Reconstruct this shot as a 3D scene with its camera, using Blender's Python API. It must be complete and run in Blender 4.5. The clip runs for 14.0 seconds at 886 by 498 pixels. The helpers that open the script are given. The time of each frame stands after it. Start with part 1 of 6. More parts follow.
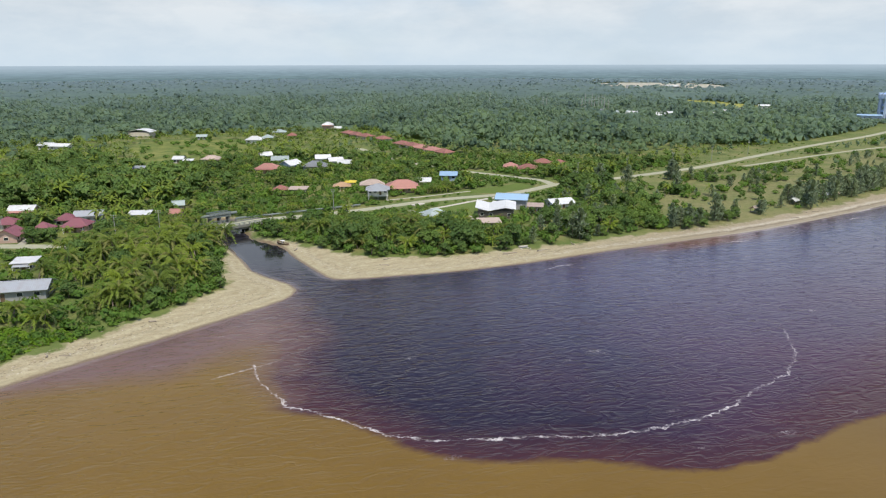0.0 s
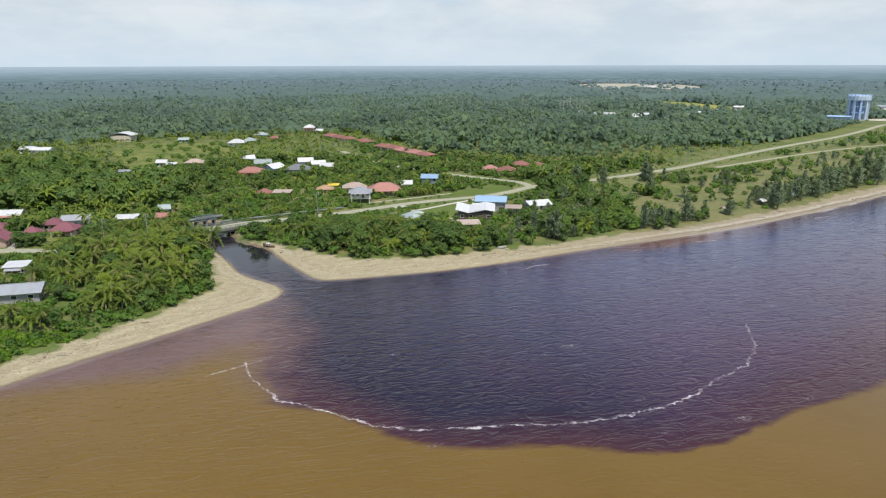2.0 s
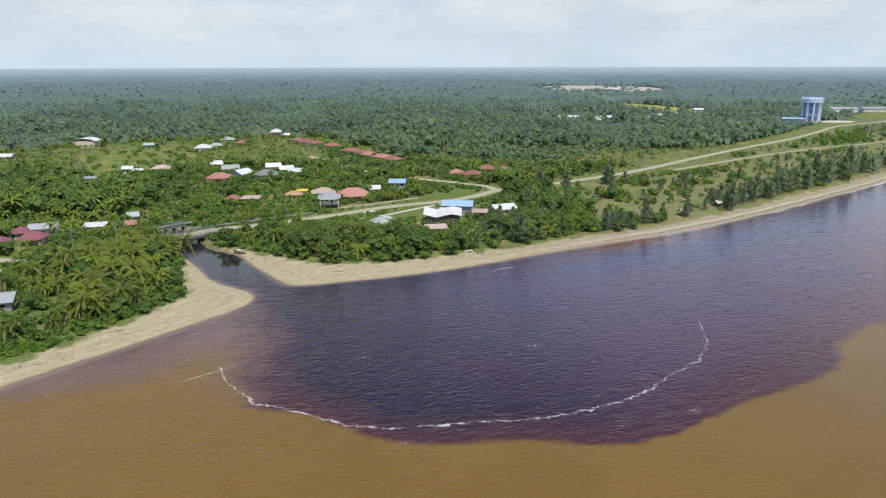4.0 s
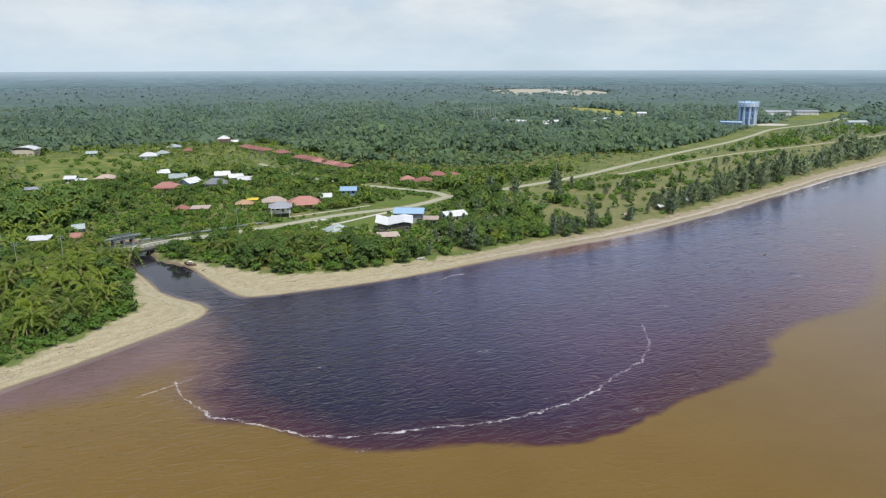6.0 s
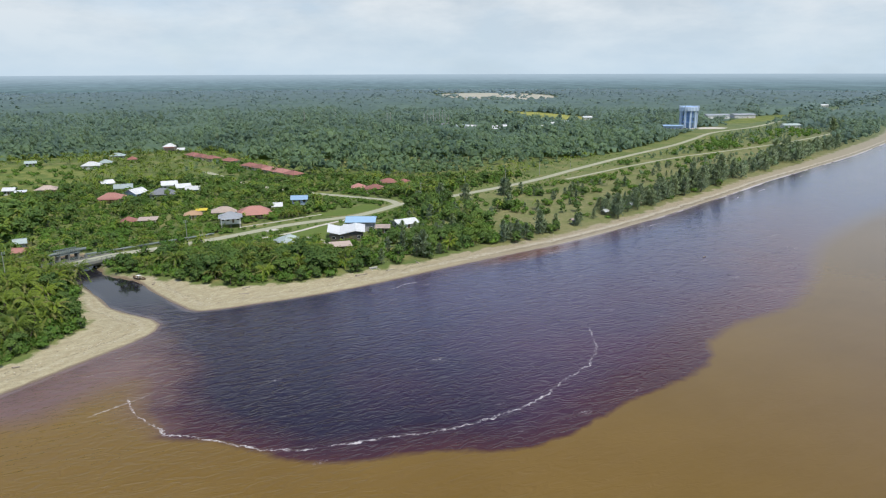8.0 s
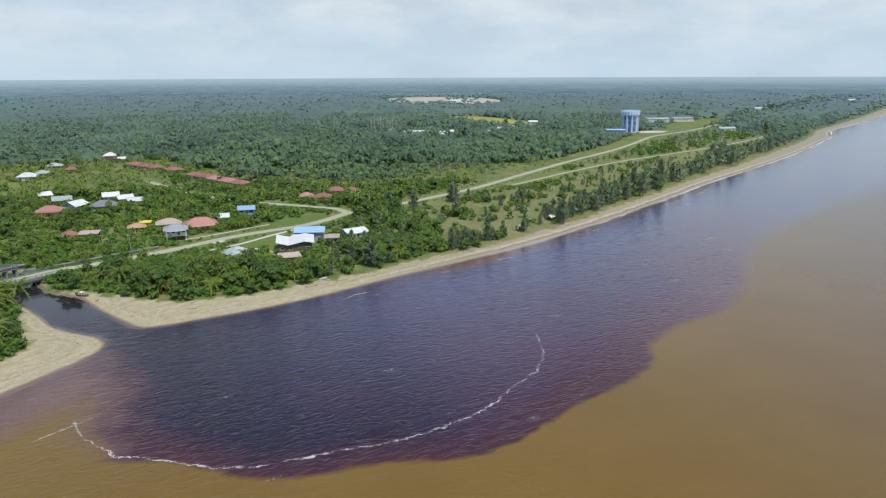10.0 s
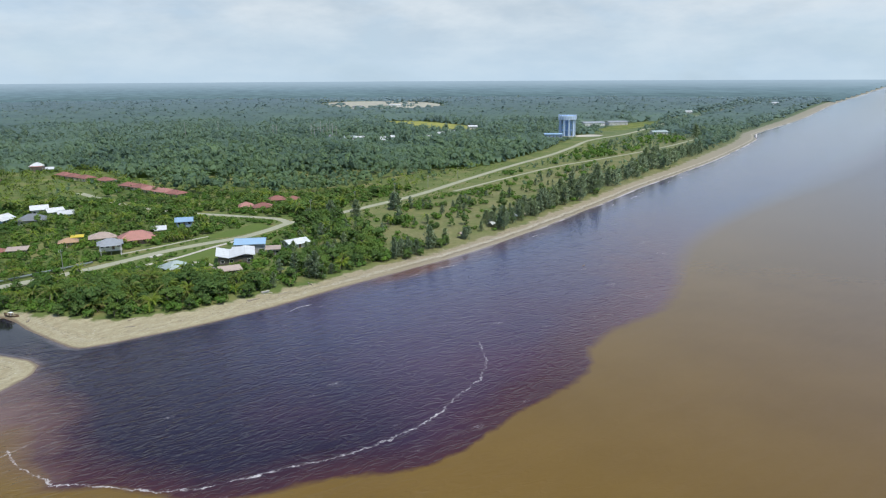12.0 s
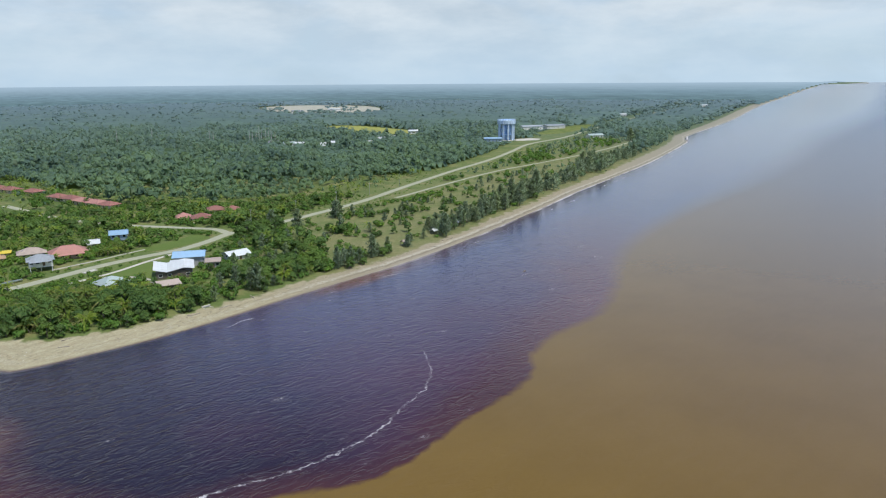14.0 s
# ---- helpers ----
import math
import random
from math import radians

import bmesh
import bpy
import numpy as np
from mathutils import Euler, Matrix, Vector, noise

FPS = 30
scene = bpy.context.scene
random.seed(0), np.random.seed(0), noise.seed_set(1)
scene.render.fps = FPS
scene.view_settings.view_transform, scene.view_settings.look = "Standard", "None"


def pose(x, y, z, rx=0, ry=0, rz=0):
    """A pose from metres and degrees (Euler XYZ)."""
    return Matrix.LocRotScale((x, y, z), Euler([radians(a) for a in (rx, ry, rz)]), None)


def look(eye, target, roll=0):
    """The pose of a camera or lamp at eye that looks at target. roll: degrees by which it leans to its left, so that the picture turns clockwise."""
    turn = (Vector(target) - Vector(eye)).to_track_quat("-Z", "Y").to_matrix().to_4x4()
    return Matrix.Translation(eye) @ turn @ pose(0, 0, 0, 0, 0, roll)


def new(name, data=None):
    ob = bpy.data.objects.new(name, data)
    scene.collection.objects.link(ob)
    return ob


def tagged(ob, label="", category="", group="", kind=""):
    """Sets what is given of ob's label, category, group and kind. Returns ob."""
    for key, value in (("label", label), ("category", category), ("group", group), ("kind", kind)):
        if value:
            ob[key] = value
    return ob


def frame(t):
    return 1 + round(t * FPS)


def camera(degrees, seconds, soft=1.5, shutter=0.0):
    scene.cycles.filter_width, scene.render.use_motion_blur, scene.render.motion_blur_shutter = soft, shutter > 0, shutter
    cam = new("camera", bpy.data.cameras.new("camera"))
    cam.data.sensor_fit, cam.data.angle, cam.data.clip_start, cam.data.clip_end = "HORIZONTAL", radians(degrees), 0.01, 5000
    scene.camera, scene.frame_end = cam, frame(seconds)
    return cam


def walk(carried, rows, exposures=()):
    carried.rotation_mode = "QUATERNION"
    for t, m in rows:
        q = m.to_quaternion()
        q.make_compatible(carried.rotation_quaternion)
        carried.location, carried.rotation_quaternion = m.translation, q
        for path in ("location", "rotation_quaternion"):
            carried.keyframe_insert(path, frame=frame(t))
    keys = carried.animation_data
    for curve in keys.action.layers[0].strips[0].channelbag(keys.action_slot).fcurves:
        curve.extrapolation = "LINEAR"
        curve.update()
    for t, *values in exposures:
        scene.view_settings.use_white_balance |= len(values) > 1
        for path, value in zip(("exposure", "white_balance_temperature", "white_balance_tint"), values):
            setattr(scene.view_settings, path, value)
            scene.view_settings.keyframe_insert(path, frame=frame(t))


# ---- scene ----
cam = camera(64.84, 14.0, 1.15)
PATH = [
    (0.0, look((0.00, 0.00, 60.00), (-0.00, 193.27, 8.55), -0.12)),
    (0.5, look((0.00, -2.03, 60.58), (0.91, 191.27, 9.23), -0.12)),
    (1.0, look((0.02, -4.04, 61.18), (1.99, 189.24, 9.79), -0.13)),
    (1.5, look((0.03, -6.01, 61.79), (3.41, 187.25, 10.42), -0.13)),
    (2.0, look((0.02, -7.94, 62.41), (5.30, 185.27, 11.04), -0.13)),
    (4.5, look((-0.24, -15.11, 65.74), (17.29, 177.51, 14.86), -0.13)),
    (5.0, look((-0.31, -16.07, 66.44), (20.82, 176.23, 15.71), -0.13)),
    (5.5, look((-0.39, -16.97, 67.14), (24.22, 174.97, 16.61), -0.14)),
    (6.0, look((-0.49, -17.80, 67.84), (27.53, 173.73, 17.55), -0.12)),
    (6.5, look((-0.59, -18.59, 68.54), (30.79, 172.48, 18.46), -0.13)),
    (7.0, look((-0.72, -19.34, 69.23), (34.06, 171.19, 19.35), -0.14)),
    (7.5, look((-0.84, -20.06, 69.92), (37.28, 169.88, 20.26), -0.14)),
    (8.0, look((-0.96, -20.77, 70.62), (40.58, 168.51, 21.16), -0.17)),
    (10.5, look((-1.27, -23.75, 74.24), (57.89, 161.06, 25.79), -0.25)),
    (11.0, look((-1.35, -24.21, 74.98), (61.73, 159.35, 26.74), -0.26)),
    (11.5, look((-1.42, -24.66, 75.72), (65.58, 157.56, 27.69), -0.29)),
    (12.0, look((-1.51, -25.10, 76.46), (69.32, 155.71, 28.57), -0.30)),
    (12.5, look((-1.61, -25.53, 77.20), (73.01, 153.79, 29.49), -0.31)),
    (13.0, look((-1.73, -25.97, 77.93), (76.66, 151.77, 30.37), -0.31)),
    (13.5, look((-1.86, -26.42, 78.66), (80.22, 149.69, 31.26), -0.33)),
    (14.0, look((-2.01, -26.87, 79.38), (83.74, 147.52, 32.11), -0.38)),
]

walk(cam, PATH, [(0.0, 0.38, 6500, 10), (7.0, 0.34, 6350, 9), (14.0, 0.24, 6000, 6.5)])

# ---- world and sun ----
SUN_ELEVATION, SUN_AZIMUTH = radians(63), radians(160)      # azimuth from +y towards +x
world = bpy.data.worlds.new("world")
scene.world = world
world.use_nodes = True
wt = world.node_tree
wt.nodes.clear()


def wn(kind, **values):
    n = wt.nodes.new(kind)
    for k, v in values.items():
        n.inputs[k].default_value = v
    return n


sky = wt.nodes.new("ShaderNodeTexSky")
sky.sky_type, sky.sun_disc = "NISHITA", False
sky.sun_elevation, sky.sun_rotation = SUN_ELEVATION, SUN_AZIMUTH
sky.air_density, sky.dust_density, sky.ozone_density = 1.0, 0.7, 1.2
coords = wt.nodes.new("ShaderNodeTexCoord")
flat = wt.nodes.new("ShaderNodeMapping")
flat.inputs["Scale"].default_value = (1.0, 1.0, 3.0)
height = wt.nodes.new("ShaderNodeSeparateXYZ")


def wspan(a, b, c, d):
    n = wt.nodes.new("ShaderNodeMapRange")
    for k, v in zip(("From Min", "From Max", "To Min", "To Max"), (a, b, c, d)):
        n.inputs[k].default_value = v
    return n


def wmix(a, b):
    n = wt.nodes.new("ShaderNodeMix")
    n.data_type = "RGBA"
    n.inputs["A"].default_value, n.inputs["B"].default_value = (*a, 1), (*b, 1)
    return n


def wmath(op):
    n = wt.nodes.new("ShaderNodeMath")
    n.operation = op
    return n


# cloud cover: closed near the horizon, broken higher up
clouds = wn("ShaderNodeTexNoise", Scale=3.1, Detail=9.0, Roughness=0.56, Distortion=0.3)
shape = wn("ShaderNodeTexNoise", Scale=6.0, Detail=8.0, Roughness=0.6)
broken, haze, cover = wspan(0.36, 0.64, -0.18, 0.25), wspan(0.2, 0.46, 0.97, 0.1), wmath("ADD")
cover.use_clamp = True
puff, veil, low = wmix((4.3, 4.8, 5.25), (5.5, 5.78, 6.0)), wmix((4.2, 5.05, 5.8), (4.6, 5.35, 5.95)), wspan(0.0, 0.09, 0.0, 1.0)
cloud, mixsky = wmix((0, 0, 0), (0, 0, 0)), wmix((0, 0, 0), (0, 0, 0))
contrast = wspan(0.38, 0.62, 0.0, 1.0)
background = wn("ShaderNodeBackground", Strength=0.11)
brighter = wspan(0.6, 0.97, 0.11, 0.16)      # a veiled sky is brightest overhead
world_out = wt.nodes.new("ShaderNodeOutputWorld")
wl = wt.links.new
wl(coords.outputs["Generated"], flat.inputs["Vector"])
wl(coords.outputs["Generated"], height.inputs["Vector"])
wl(flat.outputs["Vector"], clouds.inputs["Vector"])
wl(flat.outputs["Vector"], shape.inputs["Vector"])
wl(clouds.outputs["Fac"], broken.inputs["Value"])
wl(height.outputs["Z"], haze.inputs["Value"])
wl(broken.outputs["Result"], cover.inputs[0])
wl(haze.outputs["Result"], cover.inputs[1])
wl(shape.outputs["Fac"], contrast.inputs["Value"])
wl(contrast.outputs["Result"], puff.inputs["Factor"])
wl(contrast.outputs["Result"], veil.inputs["Factor"])
wl(height.outputs["Z"], low.inputs["Value"])
wl(low.outputs["Result"], cloud.inputs["Factor"])
wl(veil.outputs["Result"], cloud.inputs["A"])
wl(puff.outputs["Result"], cloud.inputs["B"])
wl(cover.outputs["Value"], mixsky.inputs["Factor"])
bright = wmix((1, 1, 1), (0.75, 0.87, 1.1))
bright.blend_type, bright.inputs["Factor"].default_value = "MULTIPLY", 1.0
wl(sky.outputs["Color"], bright.inputs["A"])
wl(bright.outputs["Result"], mixsky.inputs["A"])
wl(cloud.outputs["Result"], mixsky.inputs["B"])
wl(mixsky.outputs["Result"], background.inputs["Color"])
wl(height.outputs["Z"], brighter.inputs["Value"])
wl(brighter.outputs["Result"], background.inputs["Strength"])
wl(background.outputs["Background"], world_out.inputs["Surface"])

sun = new("sun", bpy.data.lights.new("sun", "SUN"))
sun.data.energy, sun.data.angle, sun.data.color = 3.2, radians(1.2), (1.0, 0.92, 0.77)
toward = Vector((math.sin(SUN_AZIMUTH) * math.cos(SUN_ELEVATION), math.cos(SUN_AZIMUTH) * math.cos(SUN_ELEVATION), math.sin(SUN_ELEVATION)))
sun.matrix_world = look(toward * 500, (0, 0, 0))


# ---- materials ----
class Nodes:
    """A material under construction."""

    def __init__(self, name):
        self.mat = bpy.data.materials.new(name)
        self.mat.use_nodes = True
        self.tree = self.mat.node_tree
        self.tree.nodes.clear()
        self.out = self.add("ShaderNodeOutputMaterial")

    def add(self, kind, **values):
        n = self.tree.nodes.new(kind)
        for k, v in values.items():
            if isinstance(v, bpy.types.NodeSocket):
                self.tree.links.new(v, n.inputs[k])
            else:
                n.inputs[k].default_value = v
        return n

    def where(self, scale=(1, 1, 1), turn=0.0):
        m = self.add("ShaderNodeMapping", Vector=self.add("ShaderNodeTexCoord").outputs["Object"])
        m.vector_type = "TEXTURE"
        m.inputs["Scale"].default_value = [1.0 / s for s in scale]
        m.inputs["Rotation"].default_value = (0, 0, turn)
        return m.outputs["Vector"]

    def noise(self, scale, detail=4.0, rough=0.55, vector=None, distortion=0.0):
        n = self.add("ShaderNodeTexNoise", Scale=scale, Detail=detail, Roughness=rough, Distortion=distortion)
        self.tree.links.new(vector if vector is not None else self.where(), n.inputs["Vector"])
        return n.outputs["Fac"]

    def span(self, value, a, b, c=0.0, d=1.0):
        n = self.add("ShaderNodeMapRange", Value=value)
        for k, v in zip(("From Min", "From Max", "To Min", "To Max"), (a, b, c, d)):
            n.inputs[k].default_value = v
        return n.outputs["Result"]

    def math(self, op, a, b=0.0):
        n = self.add("ShaderNodeMath")
        n.operation = op
        for k, v in enumerate((a, b)):
            if isinstance(v, bpy.types.NodeSocket):
                self.tree.links.new(v, n.inputs[k])
            else:
                n.inputs[k].default_value = v
        return n.outputs[0]

    def mix(self, fac, a, b):
        n = self.add("ShaderNodeMix")
        n.data_type = "RGBA"
        for k, v in (("Factor", fac), ("A", a), ("B", b)):
            if isinstance(v, bpy.types.NodeSocket):
                self.tree.links.new(v, n.inputs[k])
            else:
                n.inputs[k].default_value = (*v, 1) if isinstance(v, tuple) else v
        return n.outputs["Result"]

    def attribute(self, name):
        n = self.tree.nodes.new("ShaderNodeAttribute")
        n.attribute_name = name
        return n.outputs["Fac"]

    def bump(self, height, strength=0.5, distance=0.1):
        return self.add("ShaderNodeBump", Height=height, Strength=strength, Distance=distance).outputs["Normal"]

    def done(self, colour, rough=0.7, normal=None, metal=0.0, **more):
        p = self.add("ShaderNodeBsdfPrincipled")
        for k, v in (("Base Color", colour), ("Roughness", rough), ("Normal", normal), ("Metallic", metal), *more.items()):
            if v is None:
                continue
            if isinstance(v, bpy.types.NodeSocket):
                self.tree.links.new(v, p.inputs[k])
            else:
                p.inputs[k].default_value = (*v, 1) if isinstance(v, tuple) else v
        self.tree.links.new(p.outputs[0], self.out.inputs["Surface"])
        return self.mat


def painted(name, colour, dirt=(0.2, 0.17, 0.13), rough=0.6, amount=0.35, metal=0.0, ribs=0.0):
    """Paint or sheet with stains at two scales; ribs: spacing of the sheet's corrugation."""
    m = Nodes(name)
    stain = m.math("MULTIPLY", m.span(m.noise(0.45, 5), 0.45, 0.75), amount)
    grain = m.span(m.noise(7.0, 5), 0.3, 0.7, -0.5, 0.5)
    tone = m.add("ShaderNodeHueSaturation", Color=m.mix(stain, colour, dirt))
    tone.inputs["Value"].default_value = 1.0
    own = m.tree.nodes.new("ShaderNodeObjectInfo").outputs["Random"]
    m.tree.links.new(m.math("ADD", m.span(own, 0, 1, 0.88, 1.1), m.math("MULTIPLY", grain, 0.12)), tone.inputs["Value"])
    normal = None
    if ribs:
        w = m.add("ShaderNodeTexWave", Scale=1.0 / ribs / 3.14, Vector=m.where())
        normal = m.bump(w.outputs["Fac"], 0.6, 0.05)
    else:
        normal = m.bump(m.noise(18.0, 3), 0.15, 0.02)
    return m.done(tone.outputs["Color"], rough, normal, metal)


def leafy(name, dark, light, dry, rough=0.65, through_leaf=0.42, gloss=0.2, inland=None, speck=0.35):
    """Foliage: tone varies from plant to plant, from leaf to leaf and in drifts; inland: haze colour for far plants."""
    m = Nodes(name)
    own = m.tree.nodes.new("ShaderNodeObjectInfo").outputs["Random"]
    island = m.tree.nodes.new("ShaderNodeNewGeometry").outputs["Random Per Island"]
    tint = m.attribute("tint")
    drift = m.noise(0.012, 4)
    tone = m.math("ADD", m.math("MULTIPLY", m.math("FRACT", m.math("ADD", own, tint)), 0.5), m.math("MULTIPLY", island, speck))
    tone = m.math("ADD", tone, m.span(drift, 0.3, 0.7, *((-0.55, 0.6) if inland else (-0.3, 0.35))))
    colour = m.mix(tone, dark, light)
    kind = m.math("FRACT", m.math("MULTIPLY", m.math("ADD", own, tint), 7.7))
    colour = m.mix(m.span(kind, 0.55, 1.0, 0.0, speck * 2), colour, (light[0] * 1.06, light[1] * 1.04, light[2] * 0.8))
    # haze painted into the leaf colour, more of it the farther the plant
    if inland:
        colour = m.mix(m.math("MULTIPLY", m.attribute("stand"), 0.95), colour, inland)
    old = m.span(m.math("FRACT", m.math("MULTIPLY", island, 7.3)), 0.86, 1.0, 0.0, speck * 2)
    colour = m.mix(old, colour, dry)
    p = m.add("ShaderNodeBsdfPrincipled", Roughness=rough)
    m.tree.links.new(colour, p.inputs["Base Color"])
    p.inputs["Specular IOR Level"].default_value = gloss
    t = m.add("ShaderNodeBsdfTranslucent")
    m.tree.links.new(m.mix(0.35, colour, (0.2, 0.26, 0.03)), t.inputs["Color"])
    s = m.add("ShaderNodeMixShader", Fac=through_leaf)
    m.tree.links.new(p.outputs[0], s.inputs[1])
    m.tree.links.new(t.outputs[0], s.inputs[2])
    m.tree.links.new(s.outputs[0], m.out.inputs["Surface"])
    return m.mat


LEAF_PALM = leafy("palm_leaf", (0.038, 0.07, 0.014), (0.185, 0.25, 0.034), (0.2, 0.2, 0.06), 0.5, 0.26, 0.2, None, 0.5)
LEAF_BROAD = leafy("broad_leaf", (0.088, 0.16, 0.05), (0.19, 0.3, 0.085), (0.2, 0.21, 0.08), 0.6, 0.48, 0.15, None, 0.35)
LEAF_SHRUB = leafy("shrub_leaf", (0.068, 0.145, 0.03), (0.152, 0.268, 0.05), (0.22, 0.215, 0.08), 0.6, 0.42, 0.15)
LEAF_CREEPER = leafy("creeper_leaf", (0.1, 0.2, 0.018), (0.2, 0.34, 0.036), (0.24, 0.27, 0.06), 0.6, 0.4, 0.12)
LEAF_NEEDLE = leafy("needle_leaf", (0.145, 0.205, 0.135), (0.265, 0.335, 0.22), (0.23, 0.24, 0.17), 0.7, 0.4)
# the blue-grey is haze, mixed into the leaves of far trees
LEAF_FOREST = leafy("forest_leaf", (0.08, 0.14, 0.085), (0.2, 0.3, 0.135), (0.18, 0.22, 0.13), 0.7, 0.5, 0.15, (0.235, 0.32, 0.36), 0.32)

m = Nodes("bark")
BARK = m.done(m.mix(m.noise(3.0, 5), (0.12, 0.095, 0.07), (0.28, 0.24, 0.19)), 0.85, m.bump(m.noise(12.0, 4), 0.6, 0.05))
m = Nodes("bleached_trunk")
SNAG = m.done(m.mix(m.noise(2.0, 5), (0.34, 0.33, 0.3), (0.52, 0.5, 0.46)), 0.85, m.bump(m.noise(9.0, 4), 0.5, 0.04))
m = Nodes("driftwood")
DRIFTWOOD = m.done(m.mix(m.noise(4.0, 5), (0.2, 0.16, 0.12), (0.42, 0.37, 0.3)), 0.85, m.bump(m.noise(15.0, 4), 0.5, 0.03))

# sand at the water, grass and scrub soil inland; the beach ends where "shore" passes "width"
m = Nodes("ground")
shore, width = m.attribute("shore"), m.attribute("width")
wobble = m.math("MULTIPLY", m.span(m.noise(0.16, 6, 0.65), 0.25, 0.75, -1, 1), 4.0)
past = m.math("ADD", m.math("SUBTRACT", shore, width), wobble)
streak = m.noise(0.5, 6, 0.62, m.where((0.5, 1.6, 1), radians(34)))
sand = m.mix(m.span(streak, 0.36, 0.66), (0.325, 0.287, 0.178), (0.45, 0.402, 0.262))
sand = m.mix(m.span(m.noise(1.5, 6, 0.75), 0.5, 0.66, 0.0, 0.6), sand, (0.19, 0.155, 0.09))
ridge = m.math("SINE", m.math("ADD", m.math("MULTIPLY", shore, 1.9), m.math("MULTIPLY", m.noise(0.16, 5, 0.6), 16.0)))
sand = m.mix(m.math("MULTIPLY", m.span(ridge, -0.2, 1.0), m.span(m.noise(0.4, 4), 0.35, 0.65, 0.05, 0.5)), sand, (0.27, 0.21, 0.115))
wet = m.span(m.math("ADD", shore, m.math("MULTIPLY", m.noise(0.3, 4), 1.2)), 0.9, 1.7)
east = m.add("ShaderNodeSeparateXYZ", Vector=m.where()).outputs["X"]
sand = m.mix(m.span(east, 20.0, 90.0, 0.0, 0.62), sand, (0.235, 0.2, 0.125))
sand = m.mix(wet, (0.17, 0.125, 0.08), sand)
line = m.math("ABSOLUTE", m.math("SUBTRACT", m.math("ADD", shore, m.math("MULTIPLY", m.noise(0.09, 3), 5.0)), 8.0))
debris = m.math("MULTIPLY", m.span(line, 0.9, 0.0), m.span(m.noise(1.7, 4), 0.48, 0.6))
sand = m.mix(m.math("MULTIPLY", debris, 0.6), sand, (0.12, 0.09, 0.055))
bank = m.math("ADD", shore, m.math("MULTIPLY", m.span(m.noise(0.1, 4), 0.2, 0.8, -1, 1), 1.3))
berm = m.mix(m.span(bank, 1.6, 2.3), (0.3, 0.265, 0.2), (0.17, 0.14, 0.1))
berm = m.mix(m.span(bank, 3.0, 3.7), berm, (0.42, 0.375, 0.29))
berm = m.mix(m.span(bank, 4.6, 6.0), berm, (0.31, 0.265, 0.18))
berm = m.mix(m.span(m.noise(0.7, 5, 0.65), 0.4, 0.7, 0.0, 0.4), berm, (0.25, 0.21, 0.14))
sand = m.mix(m.span(east, 45.0, 110.0, 0.0, 0.85), sand, berm)
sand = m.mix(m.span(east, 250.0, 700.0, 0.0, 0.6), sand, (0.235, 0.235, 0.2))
wrack = m.math("ABSOLUTE", m.math("SUBTRACT", m.math("ADD", shore, m.math("MULTIPLY", m.noise(0.12, 4), 5.0)), 6.6))
wrack = m.math("MULTIPLY", m.span(wrack, 1.5, 0.3), m.span(m.noise(1.1, 5, 0.7), 0.45, 0.58))
sand = m.mix(m.math("MULTIPLY", wrack, m.span(east, 10.0, 60.0, 0.25, 0.7)), sand, (0.5, 0.46, 0.38))
sand = m.mix(m.span(m.noise(9.0, 4, 0.7), 0.35, 0.7, 0.0, 0.35), sand, (0.27, 0.22, 0.14))
grass = m.mix(m.span(m.noise(0.035, 5, 0.6), 0.35, 0.65), (0.082, 0.122, 0.03), (0.148, 0.172, 0.054))
grass = m.mix(m.span(m.noise(0.22, 6, 0.7), 0.4, 0.7, 0.0, 0.75), grass, (0.075, 0.11, 0.025))
grass = m.mix(m.span(m.noise(0.06, 5, 0.66), 0.5, 0.66, 0.0, 0.75), grass, (0.25, 0.21, 0.095))
grass = m.mix(m.span(m.noise(2.5, 4, 0.7), 0.35, 0.7, 0.0, 0.35), grass, (0.16, 0.2, 0.06))
dry = m.math("MULTIPLY", m.math("MULTIPLY", m.span(east, 60.0, 100.0), m.span(shore, 70.0, 120.0, 1.0, 0.25)), m.span(m.noise(0.05, 5, 0.68), 0.36, 0.56, 0.15, 0.85))
grass = m.mix(dry, grass, m.mix(m.span(m.noise(0.5, 5, 0.7), 0.35, 0.65), (0.145, 0.15, 0.058), (0.23, 0.205, 0.1)))
# grass far to the east gets haze painted in as blue-green
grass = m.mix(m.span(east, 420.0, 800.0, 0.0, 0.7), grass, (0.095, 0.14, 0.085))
colour = m.mix(m.span(past, -1.2, 1.0), sand, grass)
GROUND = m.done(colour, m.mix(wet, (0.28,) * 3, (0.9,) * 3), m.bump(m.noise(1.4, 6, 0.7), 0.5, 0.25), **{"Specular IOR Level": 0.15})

# the silty sea and the tea-dark river water that meet in a front
m = Nodes("water")
front, soft, foam, shore = m.attribute("front"), m.attribute("soft"), m.attribute("foam"), m.attribute("shore")
along = m.where((1, 1, 1))
ragged = m.math("ADD", m.math("MULTIPLY", m.span(m.noise(0.1, 7, 0.68), 0.2, 0.8, -1, 1), 1.6), m.math("MULTIPLY", m.span(m.noise(0.03, 3, 0.5), 0.2, 0.8, -1, 1), 1.5))
edge = m.math("DIVIDE", m.math("ADD", front, ragged), soft)
dark = m.span(edge, -0.7, 0.9)
deep = m.span(m.math("ADD", m.math("DIVIDE", front, m.attribute("blend")), m.math("MULTIPLY", ragged, 1.5)), 1.0, 10.0)
east = m.add("ShaderNodeSeparateXYZ", Vector=along).outputs["X"]
silt = m.mix(m.span(m.noise(0.03, 6, 0.6), 0.3, 0.7), (0.136, 0.081, 0.013), (0.162, 0.098, 0.018))
